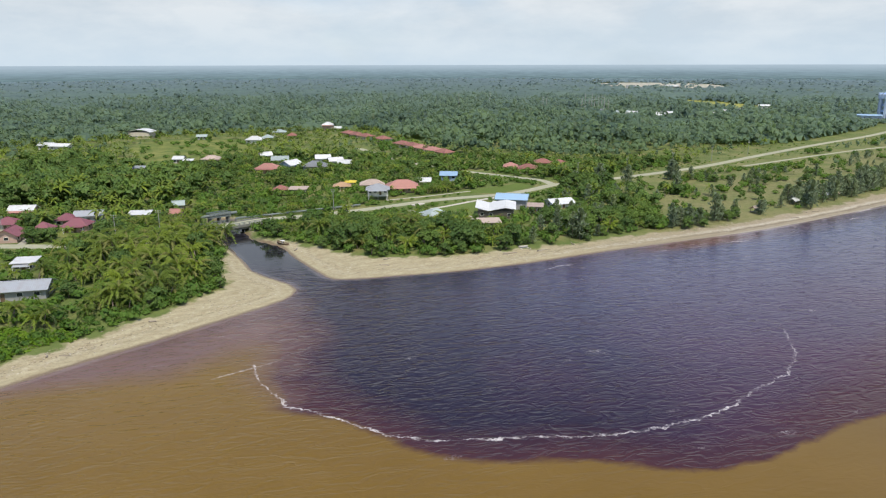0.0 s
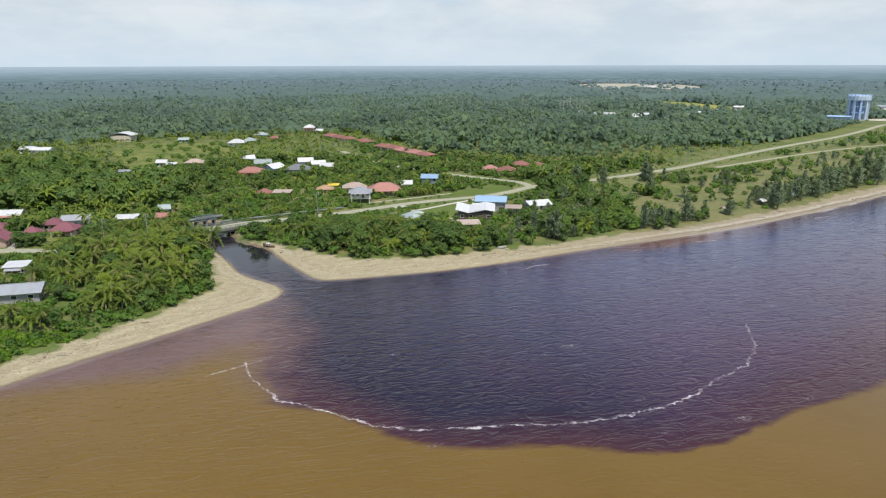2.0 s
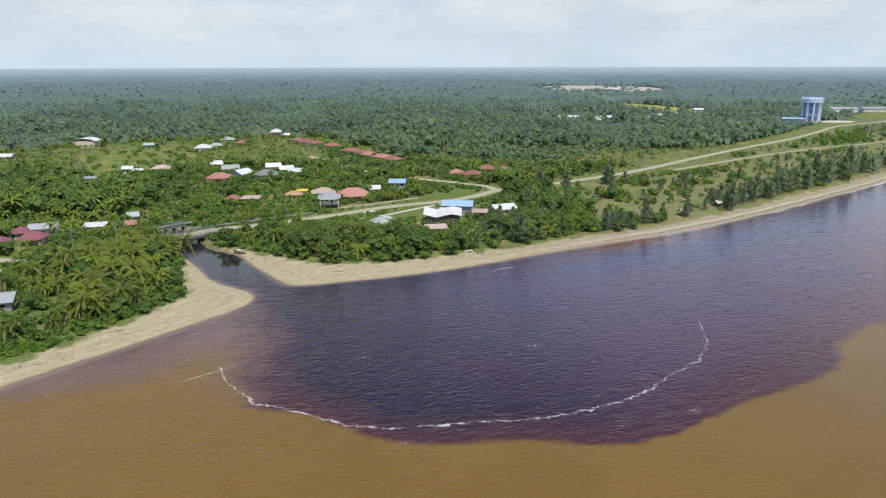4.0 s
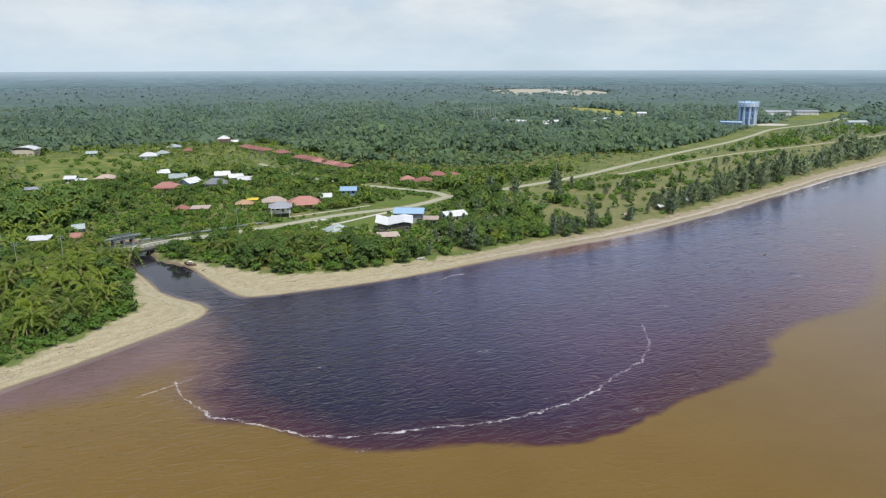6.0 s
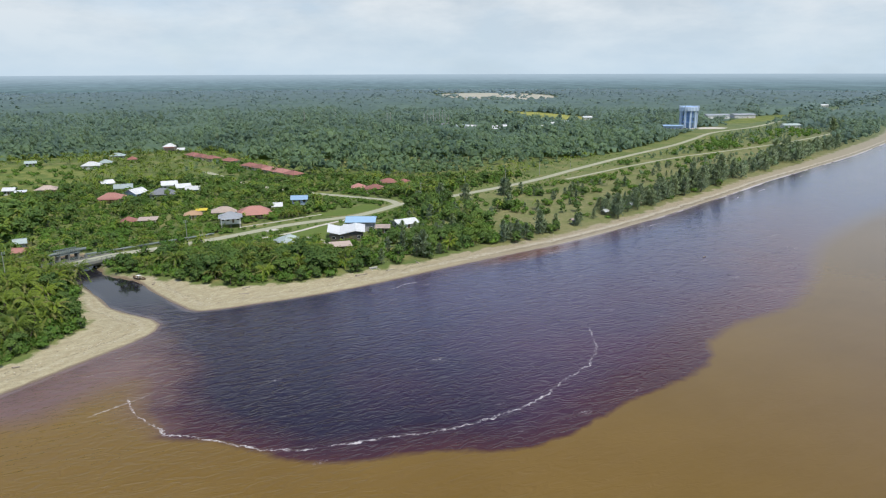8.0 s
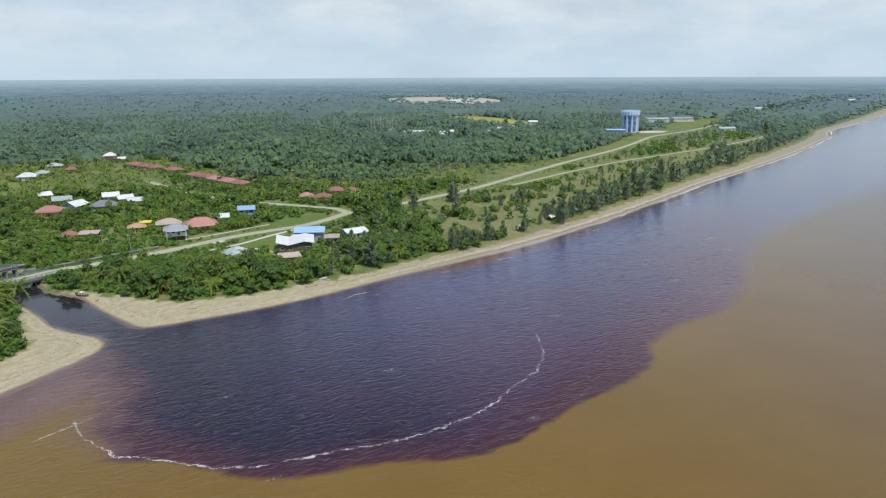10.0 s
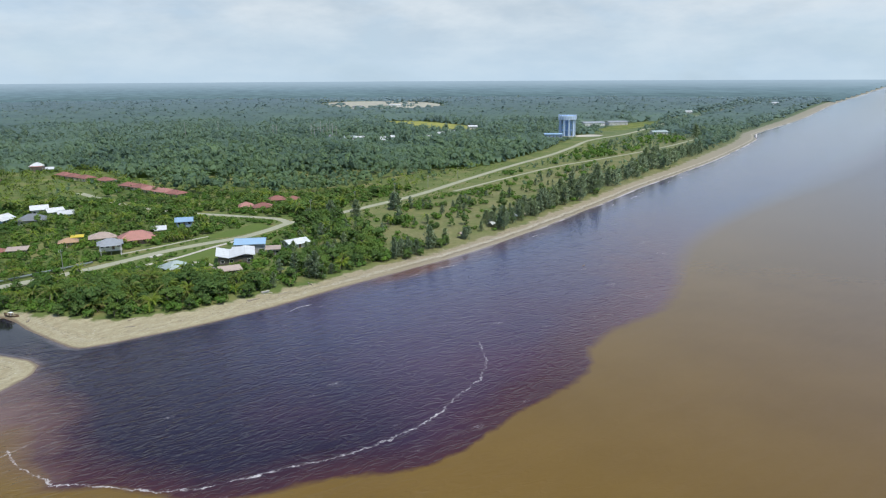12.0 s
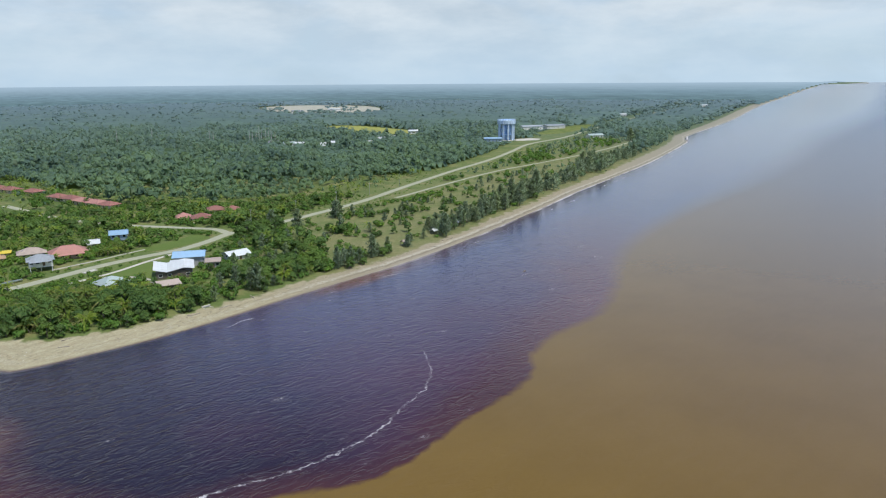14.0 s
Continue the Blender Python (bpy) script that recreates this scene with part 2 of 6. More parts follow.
silt = m.mix(m.span(m.noise(0.25, 5, 0.6, m.where((0.3, 1.4, 1), radians(20))), 0.45, 0.75, 0, 0.12), silt, (0.18, 0.115, 0.05))
# far silt turns blue-grey: haze and reflected sky put into its colour
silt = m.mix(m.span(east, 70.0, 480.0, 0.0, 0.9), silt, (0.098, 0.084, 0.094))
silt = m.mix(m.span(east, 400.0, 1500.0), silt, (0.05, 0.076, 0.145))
river = m.span(m.math("ADD", east, m.math("MULTIPLY", m.span(m.noise(0.022, 4, 0.6), 0.25, 0.75, -1, 1), 38.0)), 5.0, 90.0)
# paler and bluer towards the river mouth: sky reflection put into the colour
tea = m.mix(river, m.mix(m.span(m.add("ShaderNodeSeparateXYZ", Vector=along).outputs["Y"], 115.0, 185.0), (0.012, 0.0065, 0.0135), (0.022, 0.019, 0.034)), (0.056, 0.0175, 0.031))
# plum water off the mouth, its colour lifted in place of reflected sky
tea = m.mix(m.span(m.math("ADD", east, m.math("MULTIPLY", m.span(m.noise(0.03, 4, 0.6), 0.25, 0.75, -1, 1), 18.0)), -32.0, 16.0, 1.0, 0.0), tea, (0.023, 0.016, 0.026))
rim = m.mix(m.noise(0.06, 4), (0.06, 0.021, 0.02), (0.044, 0.017, 0.022))
rim = m.mix(m.span(m.math("ADD", east, m.math("MULTIPLY", m.span(m.noise(0.07, 4), 0.25, 0.75, -1, 1), 7.0)), -40.0, -24.0, 1.0, 0.0), rim, (0.14, 0.083, 0.066))
rim = m.mix(m.span(east, 85.0, 150.0), rim, (0.1, 0.054, 0.064))
# bluer far along the coast, again haze and sky painted into the colour
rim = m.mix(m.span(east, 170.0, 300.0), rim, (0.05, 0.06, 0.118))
coastal = m.math("MULTIPLY", m.span(m.math("ADD", shore, m.math("MULTIPLY", m.noise(0.03, 4), 40.0)), -90.0, 5.0), m.span(east, -10.0, 60.0))
# lavender to blue base colour stands in for sky reflected at low angles
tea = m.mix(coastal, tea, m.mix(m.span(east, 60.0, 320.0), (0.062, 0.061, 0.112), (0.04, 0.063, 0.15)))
colour = m.mix(dark, silt, m.mix(deep, rim, tea))
near = m.math("ADD", shore, m.math("MULTIPLY", m.noise(0.1, 4), 1.4))
shallow = m.math("ADD", m.math("MULTIPLY", m.span(near, -0.6, 0.9), 0.6), m.math("MULTIPLY", m.span(m.math("ADD", shore, m.math("MULTIPLY", m.noise(0.05, 4), 8.0)), -11.0, 3.0), m.span(east, 20.0, 80.0, 0.0, 0.55)))
colour = m.mix(shallow, colour, (0.12, 0.062, 0.042))
place = m.add("ShaderNodeSeparateXYZ", Vector=along)
stain = m.math("ADD", m.math("POWER", m.math("DIVIDE", m.math("SUBTRACT", place.outputs["X"], 90.0), 26.0), 2.0), m.math("POWER", m.math("DIVIDE", m.math("ADD", shore, 4.0), 7.0), 2.0))
colour = m.mix(m.span(m.math("ADD", stain, m.math("MULTIPLY", m.noise(0.12, 4), 0.8)), 1.5, 0.3, 0.0, 0.7), colour, (0.15, 0.07, 0.042))
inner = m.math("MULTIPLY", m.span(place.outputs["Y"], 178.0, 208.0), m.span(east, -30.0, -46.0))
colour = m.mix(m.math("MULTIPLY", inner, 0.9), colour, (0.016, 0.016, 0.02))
tear = m.noise(0.8, 6, 0.72)
fine = m.noise(2.6, 4, 0.7)
wander = m.math("ADD", m.math("MULTIPLY", m.span(m.noise(0.3, 3, 0.6), 0.25, 0.75, -1, 1), 0.6), m.math("MULTIPLY", m.span(m.noise(1.1, 3, 0.6), 0.25, 0.75, -1, 1), 0.45))
line = m.math("ADD", m.math("ABSOLUTE", m.math("ADD", foam, wander)), m.math("MULTIPLY", m.span(fine, 0.3, 0.7, -1, 1), 0.22))
white = m.math("MULTIPLY", m.math("MULTIPLY", m.span(line, 0.25, 0.06), m.attribute("along")), m.span(m.noise(0.26, 5, 0.7), 0.42, 0.62, 0.06, 0.75))
surf = m.math("ADD", m.math("ABSOLUTE", m.attribute("roll")), m.math("MULTIPLY", tear, 2.2))
white = m.math("MAXIMUM", white, m.math("MULTIPLY", m.attribute("rolling"), m.span(surf, 1.5, 0.9, 0.0, 0.35)))
swash = m.math("ADD", m.math("ABSOLUTE", m.math("ADD", shore, m.math("MULTIPLY", m.noise(0.05, 3), 1.2))), m.math("MULTIPLY", tear, 0.9))
swash = m.math("MULTIPLY", m.math("MULTIPLY", m.span(swash, 1.9, 0.9), m.span(m.noise(0.02, 3), 0.4, 0.6, 0.1, 0.7)), m.span(east, 60.0, 220.0, 0.12, 1.0))
swell = m.math("ADD", shore, m.math("ADD", 8.0, m.math("MULTIPLY", m.span(m.noise(0.04, 3), 0.2, 0.8, -1, 1), 4.0)))
breaker = m.math("ADD", m.math("ABSOLUTE", swell), m.math("MULTIPLY", tear, 1.3))
breaker = m.math("MULTIPLY", m.span(breaker, 0.95, 0.6), m.math("MULTIPLY", m.span(m.noise(0.07, 3), 0.52, 0.6, 0.0, 0.6), m.span(east, -20.0, 25.0)))
flecks = m.math("MULTIPLY", m.math("MULTIPLY", m.span(m.noise(0.13, 2, 0.5, m.where((0.55, 1.2, 1), radians(20))), 0.68, 0.74), m.span(m.noise(1.6, 5, 0.7), 0.5, 0.62, 0.0, 0.4)), dark)
white = m.math("MAXIMUM", white, flecks)
white = m.math("MINIMUM", m.math("ADD", white, m.math("ADD", swash, breaker)), 1.0)
colour = m.mix(white, colour, (0.74, 0.7, 0.68))
ripple = m.noise(1.0, 2, 0.5, m.where((0.2, 0.5, 1), radians(13)), 0.9)
ripple = m.math("SUBTRACT", 1.0, m.math("ABSOLUTE", m.span(ripple, 0.2, 0.8, -1.0, 1.0)))
chop = m.noise(1.0, 2, 0.5, m.where((0.6, 1.5, 1), radians(-4)), 0.4)
train = m.add("ShaderNodeTexWave", Scale=0.19, Distortion=7.0, Detail=2.0, Vector=m.where((0.35, 1, 1), radians(16)))
train.inputs["Detail Scale"].default_value = 1.6
train.bands_direction = "Y"
calm = m.math("MULTIPLY", m.math("MULTIPLY", m.span(edge, -1.0, 2.0, 0.85, 1.0), m.math("MAXIMUM", dark, m.span(east, -30.0, 70.0, 1.0, 0.18))), m.math("MAXIMUM", m.span(place.outputs["Y"], 180.0, 214.0, 1.0, 0.05), m.span(east, -44.0, -24.0)))
height = m.math("MULTIPLY", m.math("MULTIPLY", m.math("ADD", m.math("ADD", m.math("MULTIPLY", ripple, 0.75), m.math("MULTIPLY", train.outputs["Fac"], 0.07)), m.math("MULTIPLY", chop, 0.2)), calm), m.span(east, 20.0, 240.0, 1.0, 0.33))
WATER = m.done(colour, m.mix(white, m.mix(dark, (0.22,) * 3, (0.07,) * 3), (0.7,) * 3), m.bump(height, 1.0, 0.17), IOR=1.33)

m = Nodes("asphalt")
ASPHALT = m.done(m.mix(m.noise(0.4, 6), (0.29, 0.29, 0.205), (0.38, 0.37, 0.265)), 0.9, m.bump(m.noise(20, 4), 0.3, 0.02), **{"Specular IOR Level": 0.1})
m = Nodes("concrete")
CONCRETE = m.done(m.mix(m.noise(0.6, 6), (0.4, 0.37, 0.31), (0.56, 0.52, 0.45)), 0.88, m.bump(m.noise(14, 4), 0.3, 0.02))
m = Nodes("old_concrete")
OLD_CONCRETE = m.done(m.mix(m.noise(0.5, 6), (0.15, 0.155, 0.135), (0.24, 0.24, 0.205)), 0.9, m.bump(m.noise(14, 4), 0.3, 0.02))
m = Nodes("bare_earth")
EARTH = m.done(m.mix(m.noise(0.08, 6), (0.28, 0.265, 0.19), (0.46, 0.44, 0.37)), 0.95, m.bump(m.noise(2, 4), 0.4, 0.1), **{"Specular IOR Level": 0.1})
m = Nodes("ripe_field")
RICE = m.done(m.mix(m.noise(0.03, 6), (0.25, 0.26, 0.06), (0.3, 0.29, 0.09)), 0.9, m.bump(m.noise(1.5, 4), 0.5, 0.2), **{"Specular IOR Level": 0.1})
m = Nodes("lawn")
LAWN = m.done(m.mix(m.noise(0.05, 6), (0.075, 0.125, 0.025), (0.145, 0.175, 0.048)), 0.9, m.bump(m.noise(2, 5), 0.5, 0.15), **{"Specular IOR Level": 0.1})
m = Nodes("meadow")
MEADOW_GRASS = m.done(m.mix(m.span(m.noise(0.09, 7, 0.72), 0.38, 0.62), (0.085, 0.13, 0.03), (0.2, 0.205, 0.062)), 0.9, m.bump(m.noise(2, 5), 0.5, 0.15), **{"Specular IOR Level": 0.1})
m = Nodes("beach_litter")
island = m.tree.nodes.new("ShaderNodeNewGeometry").outputs["Random Per Island"]
LITTER = m.done(m.mix(m.span(island, 0.25, 1.0), (0.19, 0.15, 0.1), (0.54, 0.49, 0.4)), 0.85, m.bump(m.noise(12, 4), 0.4, 0.02))
m = Nodes("window_glass")
GLASS = m.done(m.mix(m.noise(1.0, 2), (0.02, 0.025, 0.03), (0.04, 0.045, 0.05)), 0.08)

ROOF_WHITE = painted("white_sheet_roof", (0.58, 0.59, 0.58), (0.4, 0.36, 0.3), 0.5, 0.4, 0.0, 0.5)
ROOF_GREY = painted("grey_sheet_roof", (0.31, 0.33, 0.35), (0.22, 0.18, 0.14), 0.55, 0.4, 0.0, 0.5)
ROOF_DARK = painted("dark_grey_roof", (0.17, 0.18, 0.19), (0.1, 0.09, 0.08), 0.6, 0.4, 0.0, 0.4)
ROOF_RED = painted("red_tile_roof", (0.26, 0.11, 0.085), (0.17, 0.09, 0.07), 0.75, 0.5, 0.0, 0.4)
ROOF_SALMON = painted("faded_red_roof", (0.38, 0.18, 0.145), (0.27, 0.16, 0.12), 0.75, 0.5, 0.0, 0.4)
ROOF_MAROON = painted("maroon_roof", (0.22, 0.075, 0.09), (0.16, 0.09, 0.09), 0.6, 0.4, 0.0, 0.4)
ROOF_BLUE = painted("blue_sheet_roof", (0.28, 0.42, 0.57), (0.3, 0.33, 0.35), 0.45, 0.3, 0.0, 0.5)
ROOF_TEAL = painted("grey_green_roof", (0.33, 0.39, 0.37), (0.22, 0.22, 0.2), 0.6, 0.5, 0.0, 0.5)
ROOF_TAN = painted("tan_roof", (0.42, 0.33, 0.27), (0.25, 0.2, 0.17), 0.7, 0.5, 0.0, 0.4)
ROOF_ORANGE = painted("orange_roof", (0.36, 0.23, 0.13), (0.25, 0.18, 0.12), 0.7, 0.4, 0.0, 0.4)
WALL_CREAM = painted("cream_wall", (0.6, 0.54, 0.43))
WALL_WHITE = painted("white_wall", (0.72, 0.71, 0.68))
WALL_GREY = painted("grey_wall", (0.36, 0.36, 0.36))
WALL_DARK = painted("dark_timber_wall", (0.1, 0.085, 0.07))
WALL_BLUE = painted("blue_wall", (0.33, 0.42, 0.55))
WALL_PINK = painted("pink_wall", (0.52, 0.36, 0.3))
TRIM = painted("white_trim", (0.75, 0.74, 0.71), amount=0.2)
DOOR = painted("brown_door", (0.16, 0.1, 0.06))
STEEL_BLUE = painted("blue_grey_steel", (0.15, 0.185, 0.175), rough=0.8)
TOWER_BLUE = painted("tower_blue_paint", (0.3, 0.46, 0.74), (0.25, 0.3, 0.4), 0.6, 0.25)
TOWER_WHITE = painted("tower_white_paint", (0.5, 0.6, 0.73), (0.4, 0.4, 0.42), 0.6, 0.25)

# far woods that glow, with haze painted in: paler and bluer towards the rim
m = Nodes("hazy_land_glow")
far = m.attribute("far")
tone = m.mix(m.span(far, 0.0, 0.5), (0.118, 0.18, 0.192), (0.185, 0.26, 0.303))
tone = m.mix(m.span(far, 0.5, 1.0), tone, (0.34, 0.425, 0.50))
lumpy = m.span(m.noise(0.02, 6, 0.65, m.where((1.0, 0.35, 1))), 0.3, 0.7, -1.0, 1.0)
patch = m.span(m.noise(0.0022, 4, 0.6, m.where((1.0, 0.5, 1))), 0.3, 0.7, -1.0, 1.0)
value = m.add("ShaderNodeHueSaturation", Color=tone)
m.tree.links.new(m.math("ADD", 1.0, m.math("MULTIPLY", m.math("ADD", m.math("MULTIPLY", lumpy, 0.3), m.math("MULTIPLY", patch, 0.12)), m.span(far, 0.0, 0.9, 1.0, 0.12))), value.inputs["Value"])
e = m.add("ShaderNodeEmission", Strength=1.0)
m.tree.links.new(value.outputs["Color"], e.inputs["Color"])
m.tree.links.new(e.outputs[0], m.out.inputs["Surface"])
HAZY_LAND_GLOW = m.mat


# ---- mesh helpers ----
def arrays(name, verts, faces, material, smooth=False, normals=None, **attributes):
    """A mesh from arrays of corners and of faces that all have the same number of corners."""
    verts, faces = np.asarray(verts, np.float32), np.asarray(faces, np.int32)
    me, n = bpy.data.meshes.new(name), faces.shape[1]
    me.vertices.add(len(verts))
    me.vertices.foreach_set("co", verts.ravel())
    me.loops.add(faces.size)
    me.loops.foreach_set("vertex_index", faces.ravel())
    me.polygons.add(len(faces))
    me.polygons.foreach_set("loop_start", np.arange(0, faces.size, n, dtype=np.int32))
    me.polygons.foreach_set("use_smooth", np.full(len(faces), smooth))
    for key, values in attributes.items():
        a = me.attributes.new(key, "FLOAT", "POINT")
        a.data.foreach_set("value", np.asarray(values, np.float32))
    me.materials.append(material)
    me.update(calc_edges=True)
    if normals is not None:
        me.polygons.foreach_set("use_smooth", np.full(len(faces), True))
        me.normals_split_custom_set_from_vertices(np.asarray(normals, np.float32))
    return me


class Geo:
    """Triangles and quads gathered into one mesh."""

    def __init__(self):
        self.v, self.f = [], []

    def add(self, verts, faces):
        k = len(self.v)
        self.v += [tuple(p) for p in verts]
        self.f += [tuple(i + k for i in f) for f in faces]
        return self

    def box(self, c, s, turn=0.0, taper=1.0):
        """A box about c of size s with its edges slightly cut by a taper."""
        ct, st = math.cos(turn), math.sin(turn)
        pts = []
        for z, k in ((-0.5, 1.0), (0.5, taper)):
            for x, y in ((-0.5, -0.5), (0.5, -0.5), (0.5, 0.5), (-0.5, 0.5)):
                px, py = x * s[0] * k, y * s[1] * k
                pts.append((c[0] + px * ct - py * st, c[1] + px * st + py * ct, c[2] + z * s[2]))
        return self.add(pts, [(3, 2, 1, 0), (4, 5, 6, 7), (0, 1, 5, 4), (1, 2, 6, 5), (2, 3, 7, 6), (3, 0, 4, 7)])

    def slab(self, pts, thick):
        """A plate with the given upper corners, thick downwards."""
        n = len(pts)
        low = [(x, y, z - thick) for x, y, z in pts]
        sides = [(i, i + n, (i + 1) % n + n, (i + 1) % n) for i in range(n)]
        return self.add(list(pts) + low, [tuple(range(n)), tuple(range(2 * n - 1, n - 1, -1)), *sides])

    def tube(self, points, radii, n=6):
        rings, pts = [], [Vector(p) for p in points]
        for i, p in enumerate(pts):
            d = (pts[min(i + 1, len(pts) - 1)] - pts[max(i - 1, 0)]).normalized()
            a = d.orthogonal().normalized()
            b = d.cross(a)
            rings += [p + (a * math.cos(k * math.tau / n) + b * math.sin(k * math.tau / n)) * radii[i] for k in range(n)]
        faces = [(i * n + k, i * n + (k + 1) % n, (i + 1) * n + (k + 1) % n, (i + 1) * n + k) for i in range(len(pts) - 1) for k in range(n)]
        faces += [tuple(range(n - 1, -1, -1)), tuple((len(pts) - 1) * n + k for k in range(n))]
        return self.add(rings, faces)

    def mesh(self, name, material, smooth=False):
        me = bpy.data.meshes.new(name)
        me.from_pydata(self.v, [], self.f)
        me.materials.append(material)
        if smooth:
            me.polygons.foreach_set("use_smooth", np.full(len(me.polygons), True))
        return me


def part(name, geo, material, parent, label="", smooth=False, at=None):
    """Links a Geo, or a mesh, as one mesh object under a thing or a part."""
    ob = new(name, geo.mesh(name, material, smooth) if isinstance(geo, Geo) else geo)
    ob.parent = parent
    if at is not None:
        ob.matrix_basis = at
    return tagged(ob, label)


def setting(name, me, label, category):
    return tagged(new(name, me), label, category, kind="structure")


def curve(points, step):
    """A smooth line of any number of columns through the points, with corners at most step apart."""
    p = np.asarray(points, float)
    p = np.vstack([2 * p[0] - p[1], p, 2 * p[-1] - p[-2]])
    out = []
    for a, b, c, d in zip(p, p[1:], p[2:], p[3:]):
        n = int(min(max(np.hypot(*(c - b)[:2]) / step, 1), 10))
        t, long = (np.arange(n) / n)[:, None], np.hypot(*(c - b)[:2])
        m0, m1 = ((q - r) / np.hypot(*(q - r)[:2]) * long for q, r in ((c, a), (d, b)))
        out.append((2 * t**3 - 3 * t**2 + 1) * b + (t**3 - 2 * t**2 + t) * m0 + (3 * t**2 - 2 * t**3) * c + (t**3 - t**2) * m1)
    return np.vstack(out + [p[-2:-1]])


def distance(points, line, extra=None):
    """Distances to a polyline, and the value of extra at the nearest place on it."""
    best, value = np.full(len(points), 1e9), np.zeros(len(points))
    for k, (a, b) in enumerate(zip(line[:-1], line[1:])):
        d = b - a
        t = np.clip(((points - a) @ d) / max(d @ d, 1e-9), 0, 1)
        far = np.hypot(*(points - a - t[:, None] * d).T)
        near = far < best
        best[near] = far[near]
        if extra is not None:
            value[near] = (extra[k] + t * (extra[k + 1] - extra[k]))[near]
    return best, value


def inside(points, ring):
    x, y = points.T
    hit = np.zeros(len(points), bool)
    for (ax, ay), (bx, by) in zip(ring, np.roll(ring, -1, 0)):
        if ay != by:
            hit ^= ((ay > y) != (by > y)) & (x < (bx - ax) * (y - ay) / (by - ay) + ax)
    return hit


# ---- ground, sea and roads ----
# shoreline control points: x, y and the width of the beach behind them
COAST_LEFT = [(-2600, -2800, 10), (-180, 12, 10), (-110, 93, 10), (-85, 122, 9), (-76, 133, 10), (-65, 145, 12), (-54, 158, 14), (-44, 170, 20),
              (-40.5, 176.5, 22), (-40, 182, 22), (-43, 187, 20), (-49, 192, 15), (-57, 200, 9), (-64, 213, 5), (-70, 223, 2), (-75, 232, 1), (-83, 249, 1), (-93, 268, 1)]
COAST_RIGHT = [(-86, 272, 1), (-80, 266, 1), (-72, 249, 1), (-67, 239, 1), (-60, 233.5, 2), (-54, 227, 4), (-48, 216, 10), (-42, 206, 16), (-36, 197, 20),
               (-31, 191.5, 23), (-14, 194.5, 16), (6, 200, 13), (26, 208, 12), (53, 221.5, 10), (82, 235, 9), (106, 246, 9), (132, 260, 9), (168, 282, 9),
               (202, 305, 11), (247, 336, 11), (304, 377, 11), (384, 429, 13), (475, 490, 17), (600, 582, 17), (690, 653, 20), (722, 690, 17), (760, 722, 14), (805, 750, 15),
               (1059, 920, 22), (1627, 1336, 25), (2176, 1719, 25), (2956, 2229, 20), (3656, 2632, 10), (3988, 2735, 6), (4150, 2700, 6), (5400, 3350, 6)]
AXIS_U, AXIS_V = np.array((0.83, 0.5578)), np.array((-0.5578, 0.83))       # along the coast and inland

coast = curve(COAST_LEFT + COAST_RIGHT, 3.0)
LAND_RING = np.vstack([coast[:, :2], [(5400, 9000), (-9000, 9000), (-9000, -2800)]])


def shore_of(points):
    """Distance inland of the waterline (negative at sea) and the beach's width there."""
    far, wide = distance(points, coast[:, :2], coast[:, 2])
    return np.where(inside(points, LAND_RING), far, -far), wide


def steps(fine_a, fine_b, step, low, high, grow=1.16):
    """Grid lines, even between fine_a and fine_b and ever wider beyond."""
    mid = list(np.arange(fine_a, fine_b + step / 2, step))
    up, down, s = [mid[-1]], [mid[0]], step
    while up[-1] < high:
        s *= grow
        up.append(up[-1] + s)
    s = step
    while down[-1] > low:
        s *= grow
        down.append(down[-1] - s)
    return np.array(down[:0:-1] + mid + up[1:])


def sheet(us, vs):
    u, v = np.meshgrid(us, vs)
    pts = u.ravel()[:, None] * AXIS_U + v.ravel()[:, None] * AXIS_V
    i = (np.arange(len(vs) - 1)[:, None] * len(us) + np.arange(len(us) - 1)).ravel()
    return pts, np.stack([i, i + 1, i + 1 + len(us), i + len(us)], 1)


LAND_Z, RIM, EYE_LEVEL = 1.5, 4900.0, 70.0


def swell(points, above=0.0):
    """How far land and sea are raised, to fit the camera's eye level, up to the horizon that closes the place at RIM
    metres.
    """
    d = np.minimum(np.hypot(*points.T), RIM)
    fall = np.interp(d, (2400.0, RIM), ((EYE_LEVEL - above) / 2400.0, 0.0049))
    return np.where(d > 2400.0, EYE_LEVEL - d * fall, above)


def to_rim(points, faces):
    """Draws all points in to the rim, and leaves out the faces past it."""
    d = np.hypot(*points.T)
    return points * np.minimum(1.0, RIM / np.maximum(d, 1.0))[:, None], faces[(d[faces] < RIM).any(1)]


pts, quads = sheet(steps(-70, 420, 1.7, -5200, 5200), steps(118, 268, 1.5, -5200, 5200))
shore, wide = shore_of(pts)
rise = np.clip(shore / np.maximum(wide, 1.5), 0, 1)
z = np.where(shore < 0, np.maximum(0.11 * shore, -2.0), 1.15 * rise**0.75 + 0.35 * np.clip((shore - wide) / 5, 0, 1))
bumps = np.array([noise.noise((x * 0.12, y * 0.12, 0)) for x, y in pts]) * 0.12 * np.clip(shore / 4, 0, 1) * np.clip((wide + 6 - shore) / 6, 0, 1)
quads = quads[(shore[quads] > -14.0).any(1)]      # the bed is lost in the deep water
pts, quads = to_rim(pts, quads)
z += swell(pts)
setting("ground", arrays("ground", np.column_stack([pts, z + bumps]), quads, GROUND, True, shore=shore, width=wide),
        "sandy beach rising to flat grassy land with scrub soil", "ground")

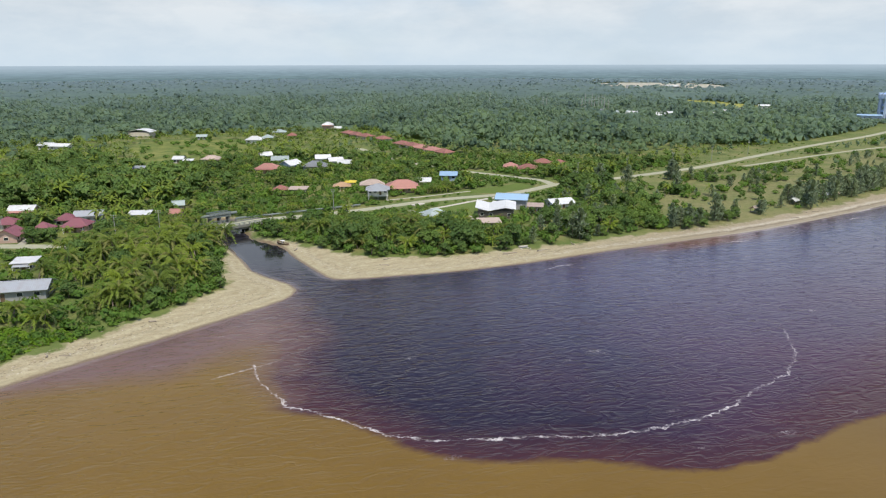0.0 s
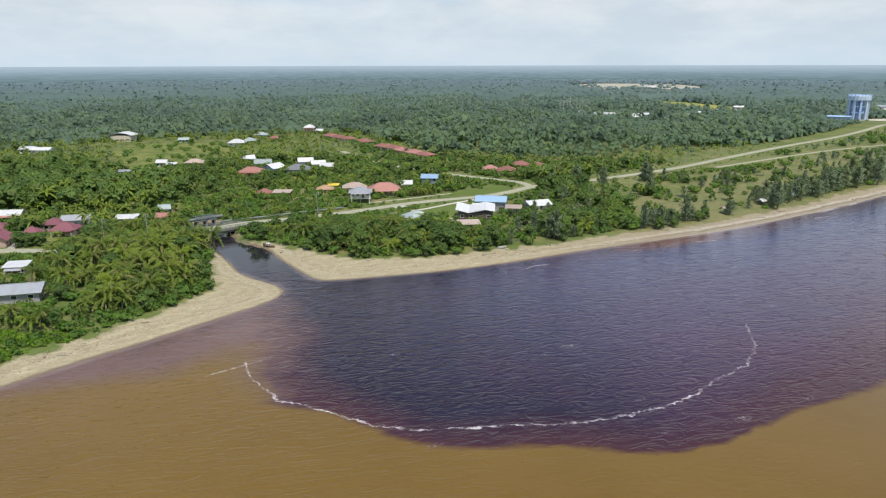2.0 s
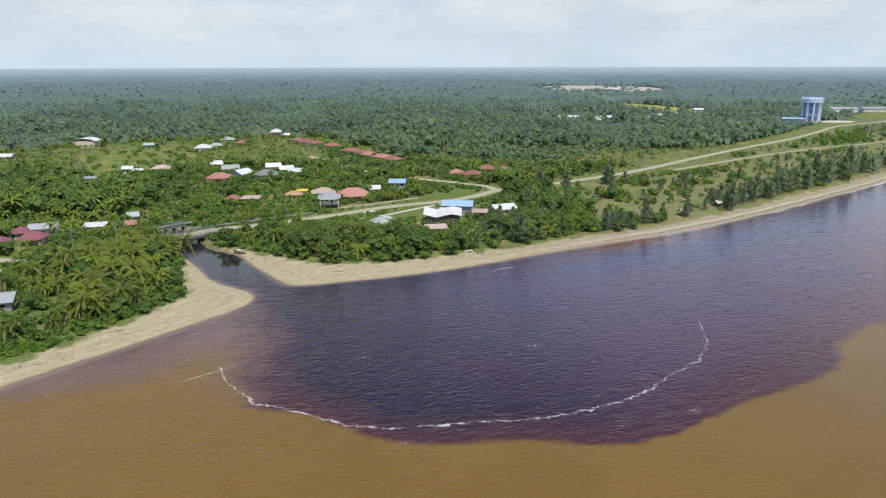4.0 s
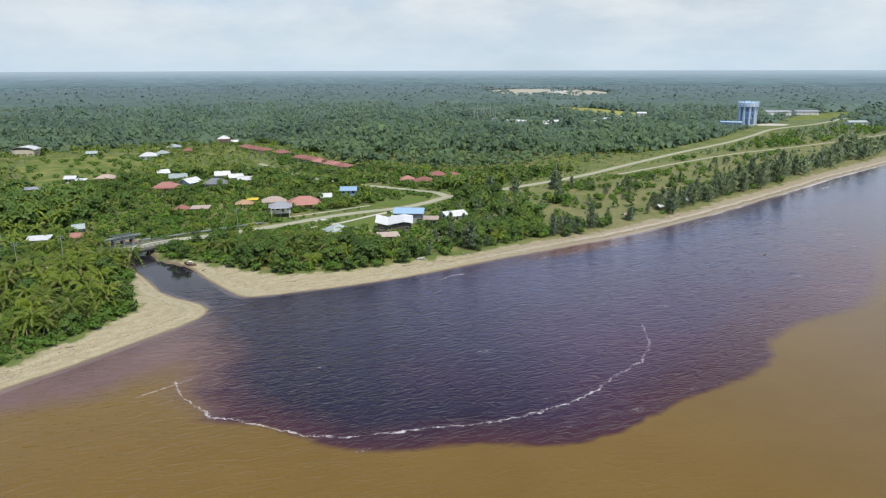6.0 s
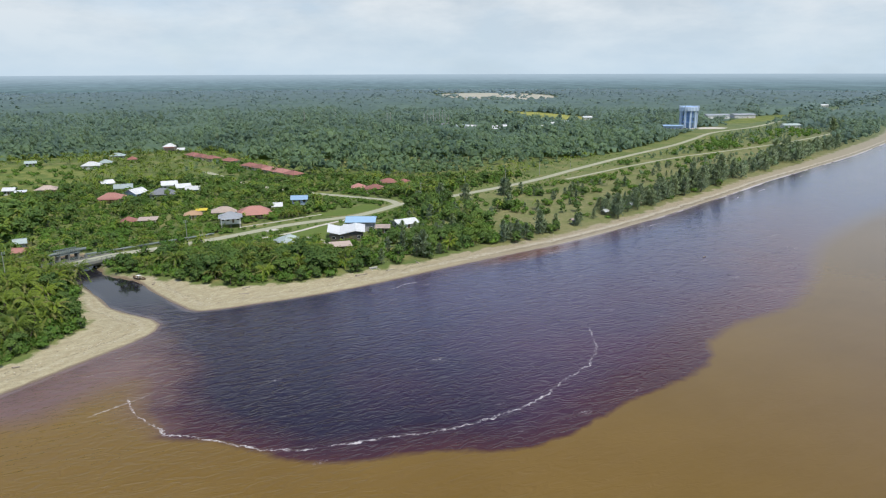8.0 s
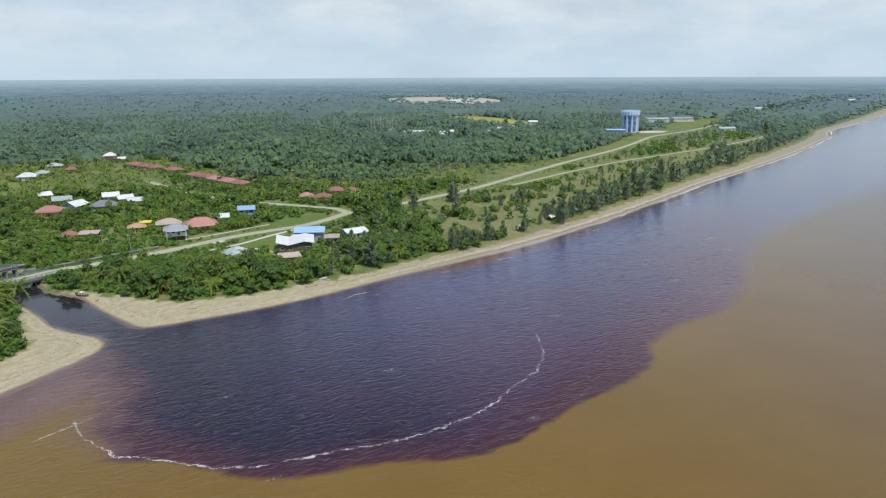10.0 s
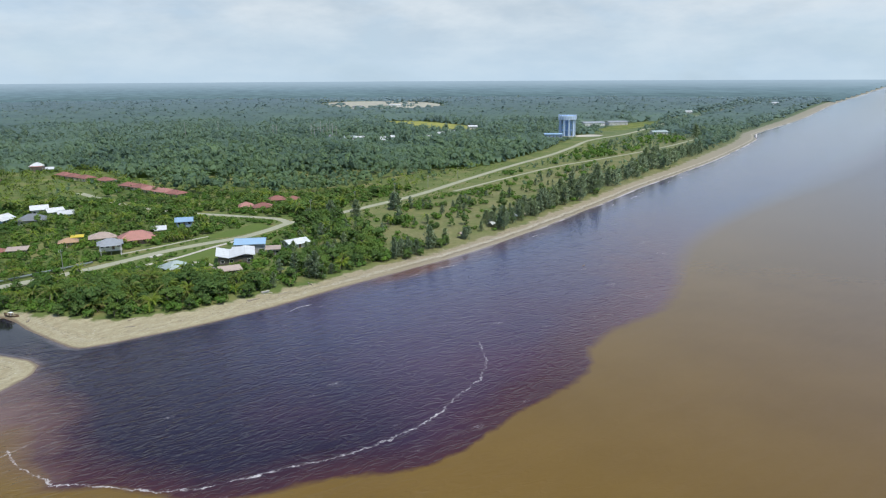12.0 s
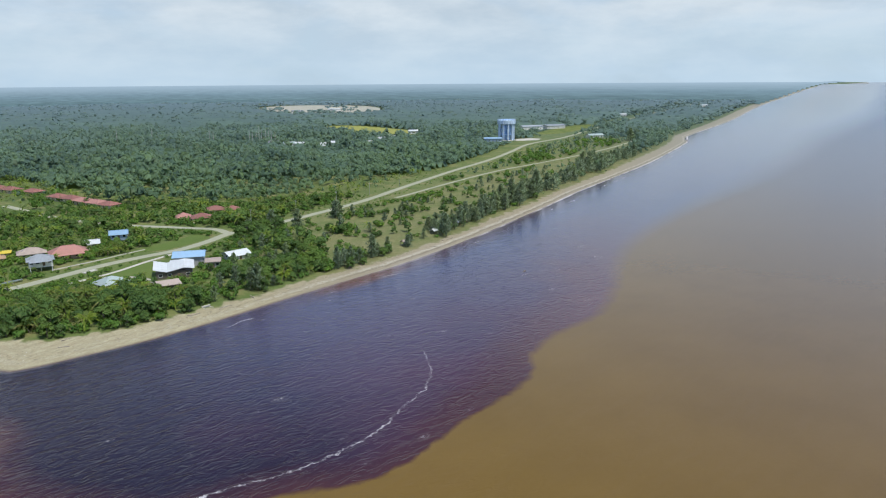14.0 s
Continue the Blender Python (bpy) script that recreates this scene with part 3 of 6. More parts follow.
# the front where the dark water ends, and the crest of foam along it
FRONT = [(-2600, -2812), (-180, 4), (-110, 88), (-86, 116), (-70, 123.5), (-61, 126), (-55, 128), (-51, 132.5), (-46, 136.5), (-40, 139.5), (-38, 134), (-36.8, 127.5), (-33.5, 121.5), (-30, 117), (-29.5, 113.8), (-22, 110.8), (-15, 107.3), (-9, 102.5),
         (-3, 98.3), (5, 97), (15, 96.8), (25, 95.8), (35, 94), (42, 94.4), (50, 97.3), (59, 102), (71, 107.5), (84, 113), (95, 120), (103, 128),
         (107, 136), (118, 144), (133, 149.5), (149, 156), (168, 173), (196, 203), (231, 234), (284, 268), (343, 300), (413, 333), (574, 423), (903, 622), (1594, 990), (3950, 2420), (5400, 3250)]
FOAM = [(-39.2, 133.6), (-38.4, 131.2), (-37.6, 129), (-36.5, 126), (-34, 122), (-31, 119), (-29, 116.6), (-29, 114.4), (-25, 113.8), (-15, 108), (-8, 104.3), (-1, 102.8), (7, 103.2), (15, 104), (23, 104.2), (31, 105.2), (38, 107.3), (45, 110), (52, 114.5), (60, 121.5),
        (67, 127), (71.5, 132), (75, 138), (78, 147), (80, 156)]
BREAK = [(-45.9, 125.8), (-43.4, 127.8), (-40.6, 129.9), (-38.0, 131.9), (-35.5, 133.8), (-33.0, 136.6)]
front_line, foam_line, break_line = curve(FRONT, 3.0), curve(FOAM, 2.0), curve(BREAK, 2.0)
DARK_RING = np.vstack([front_line, [(5400, 9000), (-9000, 9000), (-9000, -2800)]])
pts, quads = sheet(steps(-60, 330, 2.0, -5000, 5000), steps(30, 272, 1.8, -5200, 400))
far, _ = distance(pts, front_line)
x, y = pts.T
soft = np.interp(x, (-120, -60, -42, -35, -29, 55, 100, 150, 230, 420, 1000), (3.0, 6.0, 9.0, 6.5, 1.6, 0.8, 1.5, 3.5, 7.0, 18.0, 60.0))
blend = np.interp(x, (-60, -44, -34, -24, -8, 55, 100, 150, 230, 420), (8, 7, 4.0, 2.0, 1.2, 1.2, 2.0, 3.5, 7, 18))
front = np.where(inside(pts, DARK_RING), far, -far)


def signed(points, line):
    """Signed distance to an open line, growing past its ends, and the place along it from 0 to 1."""
    far, at = distance(points, line, np.linspace(0, 1, len(line)))
    k = np.clip((at * (len(line) - 1)).astype(int), 0, len(line) - 2)
    d, q = (line[1:] - line[:-1])[k], points - line[k]
    return far * np.where(d[:, 0] * q[:, 1] - d[:, 1] * q[:, 0] < 0, -1, 1), at


crest, at = signed(pts, foam_line)
on = np.where(np.abs(crest) < 25, np.interp(at, (0.0, 0.01, 0.8, 0.99, 1.0), (0, 1, 1, 0.3, 0)), 0)
crest = crest / np.interp(at, (0, 0.1, 0.75, 1), (0.9, 1.1, 1.3, 1.0))
roll, at = signed(pts, break_line)
rolling = np.where(np.abs(roll) < 25, np.interp(at, (0.0, 0.03, 0.55, 1.0), (0, 1, 0.8, 0)), 0)
shore, _ = shore_of(pts)
pts, quads = to_rim(pts, quads)
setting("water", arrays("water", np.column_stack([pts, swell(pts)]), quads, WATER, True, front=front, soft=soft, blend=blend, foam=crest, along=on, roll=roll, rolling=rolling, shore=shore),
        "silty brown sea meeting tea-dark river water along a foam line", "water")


def ribbon(name, controls, width, material, label, category, height=0.06):
    """A road with a crown and side faces; the controls are x, y and the height above the land."""
    p = curve(controls, 3.0)
    d = np.gradient(p[:, :2], axis=0)
    d /= np.hypot(*d.T)[:, None]
    n = np.column_stack([-d[:, 1], d[:, 0]])
    rows = [np.column_stack([p[:, :2] + n * width * k, LAND_Z + p[:, 2] + h]) for k, h in ((-0.52, -0.4), (-0.5, height), (0, height + 0.05), (0.5, height), (0.52, -0.4))]
    v, c = np.stack(rows, 1).reshape(-1, 3), len(rows)
    i = (np.arange(len(p) - 1)[:, None] * c + np.arange(c - 1)).ravel()
    setting(name, arrays(name, v, np.stack([i, i + c, i + c + 1, i + 1], 1), material), label, category)
    return p[:, :2]


MAIN_ROAD = [(-330, 205, 0), (-190, 219, 0), (-150, 224, 0), (-120, 224, 0), (-100, 228, 0.4), (-88.5, 239.5, 1.4), (-77.5, 249, 1.6), (-66.5, 259, 1.4), (-49, 271.5, 0.4), (-27, 287, 0),
             (-6, 302, 0), (11, 310.5, 0), (28, 317.5, 0), (43, 330, 0), (55, 343, 0), (84, 359, 0), (112, 377, 0), (150, 404, 0), (203, 452, 0), (274, 515, 0),
             (351, 579, 0), (410, 636, 0), (472, 698, 0), (574, 763, 0), (744, 904, 0), (923, 1043, 0), (1300, 1330, 0), (2200, 1980, 0)]
COAST_TRACK = [(176, 407, 0), (188, 415, 0), (243, 454, 0), (308, 496, 0), (378, 530, 0), (443, 563, 0), (528, 612, 0), (610, 668, 0)]
SIDE_ROAD = [(55, 343, 0), (51, 357, 0), (41, 366, 0), (26, 378, 0), (0, 400, 0), (-30, 440, 0), (-60, 500, 0)]
FOOTPATH = [(-20, 276, 0), (-2, 287, 0), (12, 300, 0), (24, 310, 0)]
main_line = ribbon("road_main", MAIN_ROAD, 5.2, ASPHALT, "pale worn asphalt road with grass verges", "road")
track_line = ribbon("road_track", COAST_TRACK, 3.0, ASPHALT, "pale gravel track along the coast", "road", 0.05)
side_line = ribbon("road_side", SIDE_ROAD, 4.6, ASPHALT, "narrow worn asphalt side road", "road", 0.03)
drive_line = ribbon("pavement_drive", [(-141.5, 226, 0), (-142.5, 231, 0), (-146, 239, 0)], 2.6, EARTH, "pale earth drive between the village houses", "pavement", 0.08)
lane_line = ribbon("pavement_lane", [(-25, 303.6, 0), (-13, 310, 0), (-4.6, 314.8, 0), (4, 320.5, 0), (13, 325.5, 0)], 1.7, EARTH, "pale concrete lane in front of the bungalows", "pavement", 0.07)
yard_line = ribbon("pavement_yard", [(-7, 281.5, 0), (-1, 277.5, 0), (6, 275.5, 0), (10.5, 268.5, 0), (13, 262, 0)], 2.6, EARTH, "pale trodden yard beside the timber house", "pavement", 0.1)
path_line = ribbon("pavement_path", FOOTPATH, 2.0, CONCRETE, "pale concrete path beside the road", "pavement", 0.08)


def field(name, corners, material, label, category="ground", height=0.05):
    p = curve(corners + corners[:1], 12.0)[:-1]
    g = Geo().slab([(x, y, LAND_Z + height) for x, y in p], 0.3)
    setting(name, g.mesh(name, material), label, category)
    return p


field_rings = [
    field("field_ripe", [(348, 1150), (390, 1165), (425, 1100), (442, 985), (424, 940), (385, 950), (360, 1010)], RICE, "ripening yellow-green rice field among woods"),
    field("field_bare", [(400, 1700), (430, 2050), (560, 2200), (720, 2120), (735, 1880), (640, 1640), (500, 1560)], EARTH, "pale bare cleared land in the forest"),
    field("lawn_tower", [(560, 826), (640, 890), (740, 955), (775, 950), (690, 878), (600, 818)], MEADOW_GRASS, "mown green grass by the highway"),
    field("lawn_verge", [(4, 322), (30, 340), (40, 352), (45, 340), (36, 329), (22, 320)], LAWN, "mown grass verge beside the road bend"),
    field("pavement_apron", [(486, 748), (500, 770), (522, 772), (532, 758), (515, 742)], CONCRETE, "pale concrete apron beside the water tower", "pavement"),
    field("yard_house", [(-6, 284), (4, 300), (16, 300), (24, 290), (16, 272), (4, 270)], LAWN, "grassy house yard beside the path"),
    field("yard_village", [(-170, 236), (-150, 237), (-126, 236), (-116, 240), (-119, 252), (-140, 246), (-155, 243), (-170, 246)], MEADOW_GRASS, "grassy yards of the maroon-roofed houses"),
]


def far_woods(low, high):
    """The woods past the last single trees, a lumpy sheet up to the horizon, from azimuth low to high."""
    d, a = 2300 + 2598 * np.linspace(0, 1, 110) ** 0.8, np.radians(np.linspace(low, high, 420))
    p = np.stack([d[:, None] * np.sin(a), d[:, None] * np.cos(a)], 2).reshape(-1, 2)
    shore, _ = shore_of(p)
    rough = np.array([noise.fractal((u * 0.012, v * 0.004, 1.0), 0.8, 2.0, 4) for u, v in p]) * np.interp(np.hypot(*p.T), (2300, 3200, RIM), (3.4, 2.2, 0.7))
    zz = np.maximum(swell(p, 10.0) + rough, swell(p) + 3.0) + np.interp(np.hypot(*p.T), (2300, 2450), (-6.0, 0.0))
    zz = np.where(shore < 70, swell(p) + 10.0 * np.clip((shore - 4) / 60, 0, 1) + 0.5, zz)
    i = (np.arange(109)[:, None] * 420 + np.arange(419)).ravel()
    f = np.stack([i, i + 1, i + 421, i + 420], 1)
    f = f[(shore[f] > 4).all(1)]
    setting("backdrop_woods", arrays("backdrop_woods", np.column_stack([p, zz]), f, HAZY_LAND_GLOW, True, far=(np.hypot(*p.T) - 2300) / (RIM - 2300)), "hazy blue-grey woods reaching the horizon", "backdrop")


far_woods(-46, 66)


# ---- buildings ----
HOUSE_SPOTS = []


def roof_panels(style, w, d, h, rise, over):
    """The plates and ridge caps of a roof over walls w by d that are h high, with the ridge along x."""
    x, y, t = w / 2 + over, d / 2 + over, 0.14
    drop = rise * over / (d / 2)
    low, top = h - drop, h + rise
    if style == "gable":
        return [("roof_panel", Geo().slab([(-x, -y, low), (x, -y, low), (x, 0, top), (-x, 0, top)], t)), ("roof_panel", Geo().slab([(-x, 0, top), (x, 0, top), (x, y, low), (-x, y, low)], t)),
                ("ridge_cap", Geo().box((0, 0, top + 0.02), (2 * x + 0.04, 0.35, 0.12)))]
    if style == "hip":
        k = max(x - y, 0.4)
        return [("roof_panel", Geo().slab(c, t)) for c in ([(-x, -y, low), (x, -y, low), (k, 0, top), (-k, 0, top)], [(-k, 0, top), (k, 0, top), (x, y, low), (-x, y, low)],
                [(x, -y, low), (x, y, low), (k, 0, top)], [(-x, y, low), (-x, -y, low), (-k, 0, top)])] + [("ridge_cap", Geo().box((0, 0, top + 0.02), (2 * k, 0.35, 0.12)))]
    if style == "shed":
        return [("roof_panel", Geo().slab([(-x, -y, h), (x, -y, h), (x, y, h + rise), (-x, y, h + rise)], t))]
    if style == "arch":
        g, n = Geo(), 10
        rim = [(-x + 2 * x * i / n, h + rise * (1 - (2 * i / n - 1) ** 2)) for i in range(n + 1)]
        pts = [(a, s, b + k) for s in (-y, y) for k in (0, -t) for a, b in rim]
        m = n + 1
        faces = [(i, i + 1, 2 * m + i + 1, 2 * m + i) for i in range(n)] + [(m + i + 1, m + i, 3 * m + i, 3 * m + i + 1) for i in range(n)]
        faces += [(m + i, m + i + 1, i + 1, i) for i in range(n)] + [(2 * m + i, 2 * m + i + 1, 3 * m + i + 1, 3 * m + i) for i in range(n)]
        return [("roof_vault", g.add(pts, faces))]
    xs, fronts, backs = (-x, -x * 0.35, x * 0.5, x), (0.75, 0.05, 0.8, 0.45), (1.25, 0.6, 1.3, 0.9)
    return [("roof_panel", Geo().slab([(xs[i], -y, h + rise * fronts[i]), (xs[i + 1], -y, h + rise * fronts[i + 1]), (xs[i + 1], y, h + rise * backs[i + 1]), (xs[i], y, h + rise * backs[i])], t)) for i in range(3)]


def house(x, y, w, d, h, turn, style, rise, roof, wall, label, windows=2, lift=0.0, over=0.85, porch=None, category="house", name="house", hidden=False):
    """A house with walls, gables, roof, door and windows; lift: on posts; porch: a lean-to roof on the front."""
    base = new(name)
    base.matrix_basis = pose(x, y, LAND_Z, 0, 0, turn)
    tagged(base, label, category, "village houses")
    HOUSE_SPOTS.append((x, y, -max(w, d) if hidden else max(w, d)))
    top = lift + h
    part("wall", Geo().box((0, 0, lift + h / 2 - 0.3), (w, d, h + 0.6)), wall, base)
    if style == "gable":
        for s in (-1, 1):
            g = Geo().add([(s * w / 2, -d / 2, top), (s * w / 2, d / 2, top), (s * w / 2, 0, top + rise - 0.16), (s * (w / 2 - 0.15), -d / 2, top), (s * (w / 2 - 0.15), d / 2, top), (s * (w / 2 - 0.15), 0, top + rise - 0.16)],
                          [(0, 1, 2), (5, 4, 3), (0, 2, 5, 3), (1, 4, 5, 2)])
            part("gable_wall", g, wall, base)
    for piece, geo in roof_panels(style, w, d, top, rise, over):
        part(piece, geo, roof, base)
    if lift > 0.5:
        for sx in (-0.45, 0, 0.45):
            for sy in (-0.42, 0.42):
                part("post", Geo().box((sx * w, sy * d, lift / 2 - 0.3), (0.22, 0.22, lift + 0.4)), CONCRETE, base)
    if w > 4.5:
        n = windows + 1
        for k in range(n):
            px = (k + 0.5) / n * w - w / 2
            if k == n // 2:
                part("door", Geo().box((px, -d / 2 - 0.03, lift + 1.0), (1.0, 0.1, 2.0)), DOOR, base)
                continue
            f = part("window", Geo().box((px, -d / 2 - 0.03, lift + 1.55), (1.5, 0.12, 1.2)), TRIM, base)
            part("pane", Geo().box((px, -d / 2 - 0.075, lift + 1.55), (1.3, 0.06, 1.0)), GLASS, f)
        for s in (-1, 1):
            f = part("window", Geo().box((s * (w / 2 + 0.03), 0, lift + 1.55), (0.12, 1.5, 1.2)), TRIM, base)
            part("pane", Geo().box((s * (w / 2 + 0.075), 0, lift + 1.55), (0.06, 1.3, 1.0)), GLASS, f)
    if porch:
        mat, deep = porch
        py = -d / 2 - deep
        part("porch_roof", Geo().slab([(-w * 0.46, py, top - 0.75), (w * 0.46, py, top - 0.75), (w * 0.46, -d / 2 + 0.05, top - 0.2), (-w * 0.46, -d / 2 + 0.05, top - 0.2)], 0.1), mat, base)
        for s in (-0.44, 0.44):
            part("porch_post", Geo().box((s * w, py + 0.2, (top - 0.8) / 2 - 0.2), (0.16, 0.16, top - 0.5)), TRIM, base)
    return base


# homes and barns near the left bank
house(-113, 172, 20, 7.5, 3.0, 14, "gable", 1.3, ROOF_GREY, WALL_GREY, "long low house with a plain grey metal roof", 4)
house(-122.5, 197, 5.2, 4.4, 2.8, 10, "shed", 0.5, ROOF_WHITE, WALL_GREY, "small flat-roofed white house among palms", porch=(ROOF_GREY, 2.0), hidden=True)
house(-148, 232, 7.6, 6.6, 2.9, 100, "gable", 1.9, ROOF_MAROON, WALL_PINK, "gabled house with a maroon roof and tan walls", 2)
house(-159, 249, 7.4, 6.2, 3.0, 12, "hip", 1.7, ROOF_MAROON, WALL_CREAM, "house with a dull maroon hipped roof")
house(-141.5, 241, 5.4, 5.2, 2.8, 8, "hip", 1.8, ROOF_MAROON, WALL_CREAM, "maroon-roofed house with a white porch roof", porch=(ROOF_WHITE, 2.2))
house(-132.5, 247, 7.8, 6.0, 3.0, 6, "hip", 1.8, ROOF_MAROON, WALL_PINK, "maroon-roofed bungalow by the village road", porch=(ROOF_MAROON, 2.0))
house(-141, 256, 6.0, 5.4, 3.0, 6, "hip", 1.6, ROOF_MAROON, WALL_CREAM, "small maroon-roofed house behind the bungalow")
house(-135, 261, 9.0, 5.6, 3.4, 14, "gable", 1.2, ROOF_GREY, WALL_WHITE, "long house with a pale grey metal roof")
house(-166, 271, 8.6, 5.4, 3.4, 6, "gable", 1.3, ROOF_WHITE, WALL_PINK, "white-roofed house with a salmon lower roof", porch=(ROOF_SALMON, 2.6))
house(-117, 264, 6.8, 5.0, 2.8, 10, "shed", 0.6, ROOF_WHITE, WALL_GREY, "small white-roofed shack among palms", hidden=True)
house(-109.5, 284, 3.5, 3.4, 2.8, 20, "gable", 1.1, ROOF_TEAL, WALL_GREY, "small grey-green roofed hut in the scrub")
house(-104.5, 269, 3.8, 3.6, 2.5, 0, "gable", 1.0, ROOF_SALMON, WALL_CREAM, "small hut with a faded pink roof")
# the village behind the scrub
house(-281, 498, 9, 7, 3.4, 0, "gable", 1.4, ROOF_WHITE, WALL_WHITE, "white-roofed house at the forest edge")
house(-269, 494, 13.5, 7, 3.2, -8, "gable", 1.4, ROOF_WHITE, WALL_WHITE, "long white-roofed barn at the forest edge")
house(-246, 576, 17, 13, 5.0, 0, "arch", 2.2, ROOF_WHITE, WALL_CREAM, "open hall with a curved white roof", 3)
house(-193, 564, 7, 6, 2.6, 10, "gable", 1.2, ROOF_TEAL, WALL_WHITE, "pale green-roofed house by the meadow")
house(-161, 426, 5.5, 5, 3, 0, "gable", 1.2, ROOF_WHITE, WALL_WHITE, "small white-roofed house in the meadow")
house(-153, 419, 4.5, 4, 2.6, 10, "shed", 0.5, ROOF_WHITE, WALL_GREY, "white-roofed shed beside a shade tree")
house(-141, 426, 10.5, 7, 3, 0, "hip", 1.7, ROOF_TAN, WALL_PINK, "bungalow with a faded brown roof")
house(-168, 389, 9, 5, 2.6, 4, "shed", 0.5, ROOF_GREY, WALL_GREY, "long low shed with a pale roof")
house(-143, 534, 11.5, 8, 3.4, 0, "hip", 2.2, ROOF_WHITE, WALL_WHITE, "white-roofed villa with several hips")
house(-138, 553, 8, 7, 3, 0, "hip", 1.8, ROOF_TEAL, WALL_WHITE, "grey-green roofed house in the village")
house(-139, 598, 11, 8, 3, 0, "hip", 1.8, ROOF_TEAL, WALL_GREY, "grey-roofed house at the village's edge")
house(-122, 570, 6.5, 6, 3, 0, "hip", 1.6, ROOF_RED, WALL_CREAM, "small red-roofed house in the village")
house(-112, 441, 6.5, 6, 3.2, 30, "gable", 1.6, ROOF_WHITE, WALL_WHITE, "steep white-roofed house under trees")
house(-97, 386, 12, 8, 3.2, 0, "hip", 2.1, ROOF_SALMON, WALL_PINK, "bungalow with a faded salmon-red roof", porch=(ROOF_RED, 2.4))
house(-98, 420, 9, 7, 3.2, 10, "gable", 1.7, ROOF_TEAL, WALL_WHITE, "grey-green gabled house in the village")
house(-87, 398, 9.5, 8, 3.4, 60, "gable", 2.0, ROOF_WHITE, WALL_BLUE, "white gabled house with pale blue walls")
house(-72, 394, 12.5, 9, 3.2, 0, "hip", 2.4, ROOF_DARK, WALL_GREY, "large bungalow with a dark grey roof")
house(-73, 425, 8, 7, 3.4, 10, "gable", 1.7, ROOF_WHITE, WALL_WHITE, "white-roofed house between trees")
house(-64, 415, 7.5, 7, 3.2, 20, "gable", 1.5, ROOF_WHITE, WALL_WHITE, "white-roofed cottage in the village")
house(-57, 406, 7, 6, 3, 0, "gable", 1.4, ROOF_WHITE, WALL_BLUE, "low white-roofed house in the village")
house(-104, 640, 10, 9, 5.5, 0, "hip", 2.2, ROOF_WHITE, WALL_PINK, "two-storey white-roofed house with pink walls", porch=(ROOF_SALMON, 2))
house(-94, 633, 5, 5, 3, 0, "gable", 1.2, ROOF_WHITE, WALL_WHITE, "small white outbuilding beside the villa")
# the terrace of red roofs
for k, (x, y) in enumerate([(-78, 588), (-70, 575), (-61, 562), (-46, 543), (-29, 508), (-21, 496), (-14, 482), (-6, 469), (1, 457)]):
    house(x, y, 11.5, 8.5, 3.0, -52, "hip", 1.7, ROOF_SALMON if k in (6, 7) else ROOF_RED, WALL_CREAM, "red-roofed house in a terrace row", 2)
house(-75, 319, 5.6, 5, 3, 10, "hip", 1.4, ROOF_RED, WALL_CREAM, "small red-roofed house in thick scrub", hidden=True)
house(-67, 320, 7, 5, 2.6, 0, "shed", 0.5, ROOF_TAN, WALL_CREAM, "low shed with a grey-pink roof")
house(-48, 329, 7, 5.5, 2.8, 5, "hip", 1.3, ROOF_ORANGE, WALL_CREAM, "small house with an orange-brown roof")
house(-45, 337, 4, 3, 2.8, 0, "shed", 0.4, painted("yellow_roof", (0.62, 0.47, 0.04)), WALL_CREAM, "hut with a bright yellow roof")
house(-34, 333, 10.5, 7.5, 3, 5, "hip", 1.8, ROOF_TAN, WALL_CREAM, "bungalow with a faded tan hipped roof")
house(-19, 326, 14.5, 9, 3.2, 8, "hip", 2.5, ROOF_SALMON, WALL_PINK, "large bungalow with a bright faded-red roof", 4, porch=(ROOF_SALMON, 2.4))
house(-9, 340, 5.2, 4.6, 3.2, 0, "gable", 1.2, ROOF_WHITE, WALL_WHITE, "small white-roofed house behind the bungalow")
house(-29, 307, 9, 7, 2.8, 5, "hip", 1.7, ROOF_GREY, WALL_WHITE, "raised grey-roofed house over a dark carport", 3, lift=2.4, porch=(ROOF_GREY, 2.0))
house(3, 350, 7.4, 6, 2.8, -4, "gable", 1.3, ROOF_BLUE, WALL_BLUE, "raised hut with a blue metal roof", 2, lift=1.8)
house(21, 271, 14, 10, 3.0, -6, "zigzag", 1.9, ROOF_WHITE, WALL_DARK, "dark timber house under a white zigzag roof", 3, over=0.9)
house(29, 287, 12.0, 8.5, 4.6, -12, "gable", 1.4, ROOF_BLUE, WALL_GREY, "tall grey-walled building with a light blue roof", 3)
house(23, 279.5, 4.2, 3.6, 3.4, -10, "shed", 0.4, ROOF_WHITE, WALL_GREY, "small white-roofed annex beside the timber house")
house(37.5, 278, 5, 4.5, 2.8, -10, "shed", 0.5, ROOF_TAN, WALL_GREY, "grey lean-to beside the tall building")
house(49, 289, 9.5, 8, 2.3, 20, "gable", 1.3, ROOF_WHITE, WALL_WHITE, "white-roofed house half hidden by trees", hidden=True)
house(-3, 264, 9.5, 8, 2.8, 30, "hip", 1.8, ROOF_TEAL, WALL_GREY, "house with a faded grey-green roof among palms", hidden=True)
house(17, 252, 7, 5, 2.2, 5, "shed", 0.5, ROOF_TAN, WALL_DARK, "low brown shed behind the thicket", hidden=True)
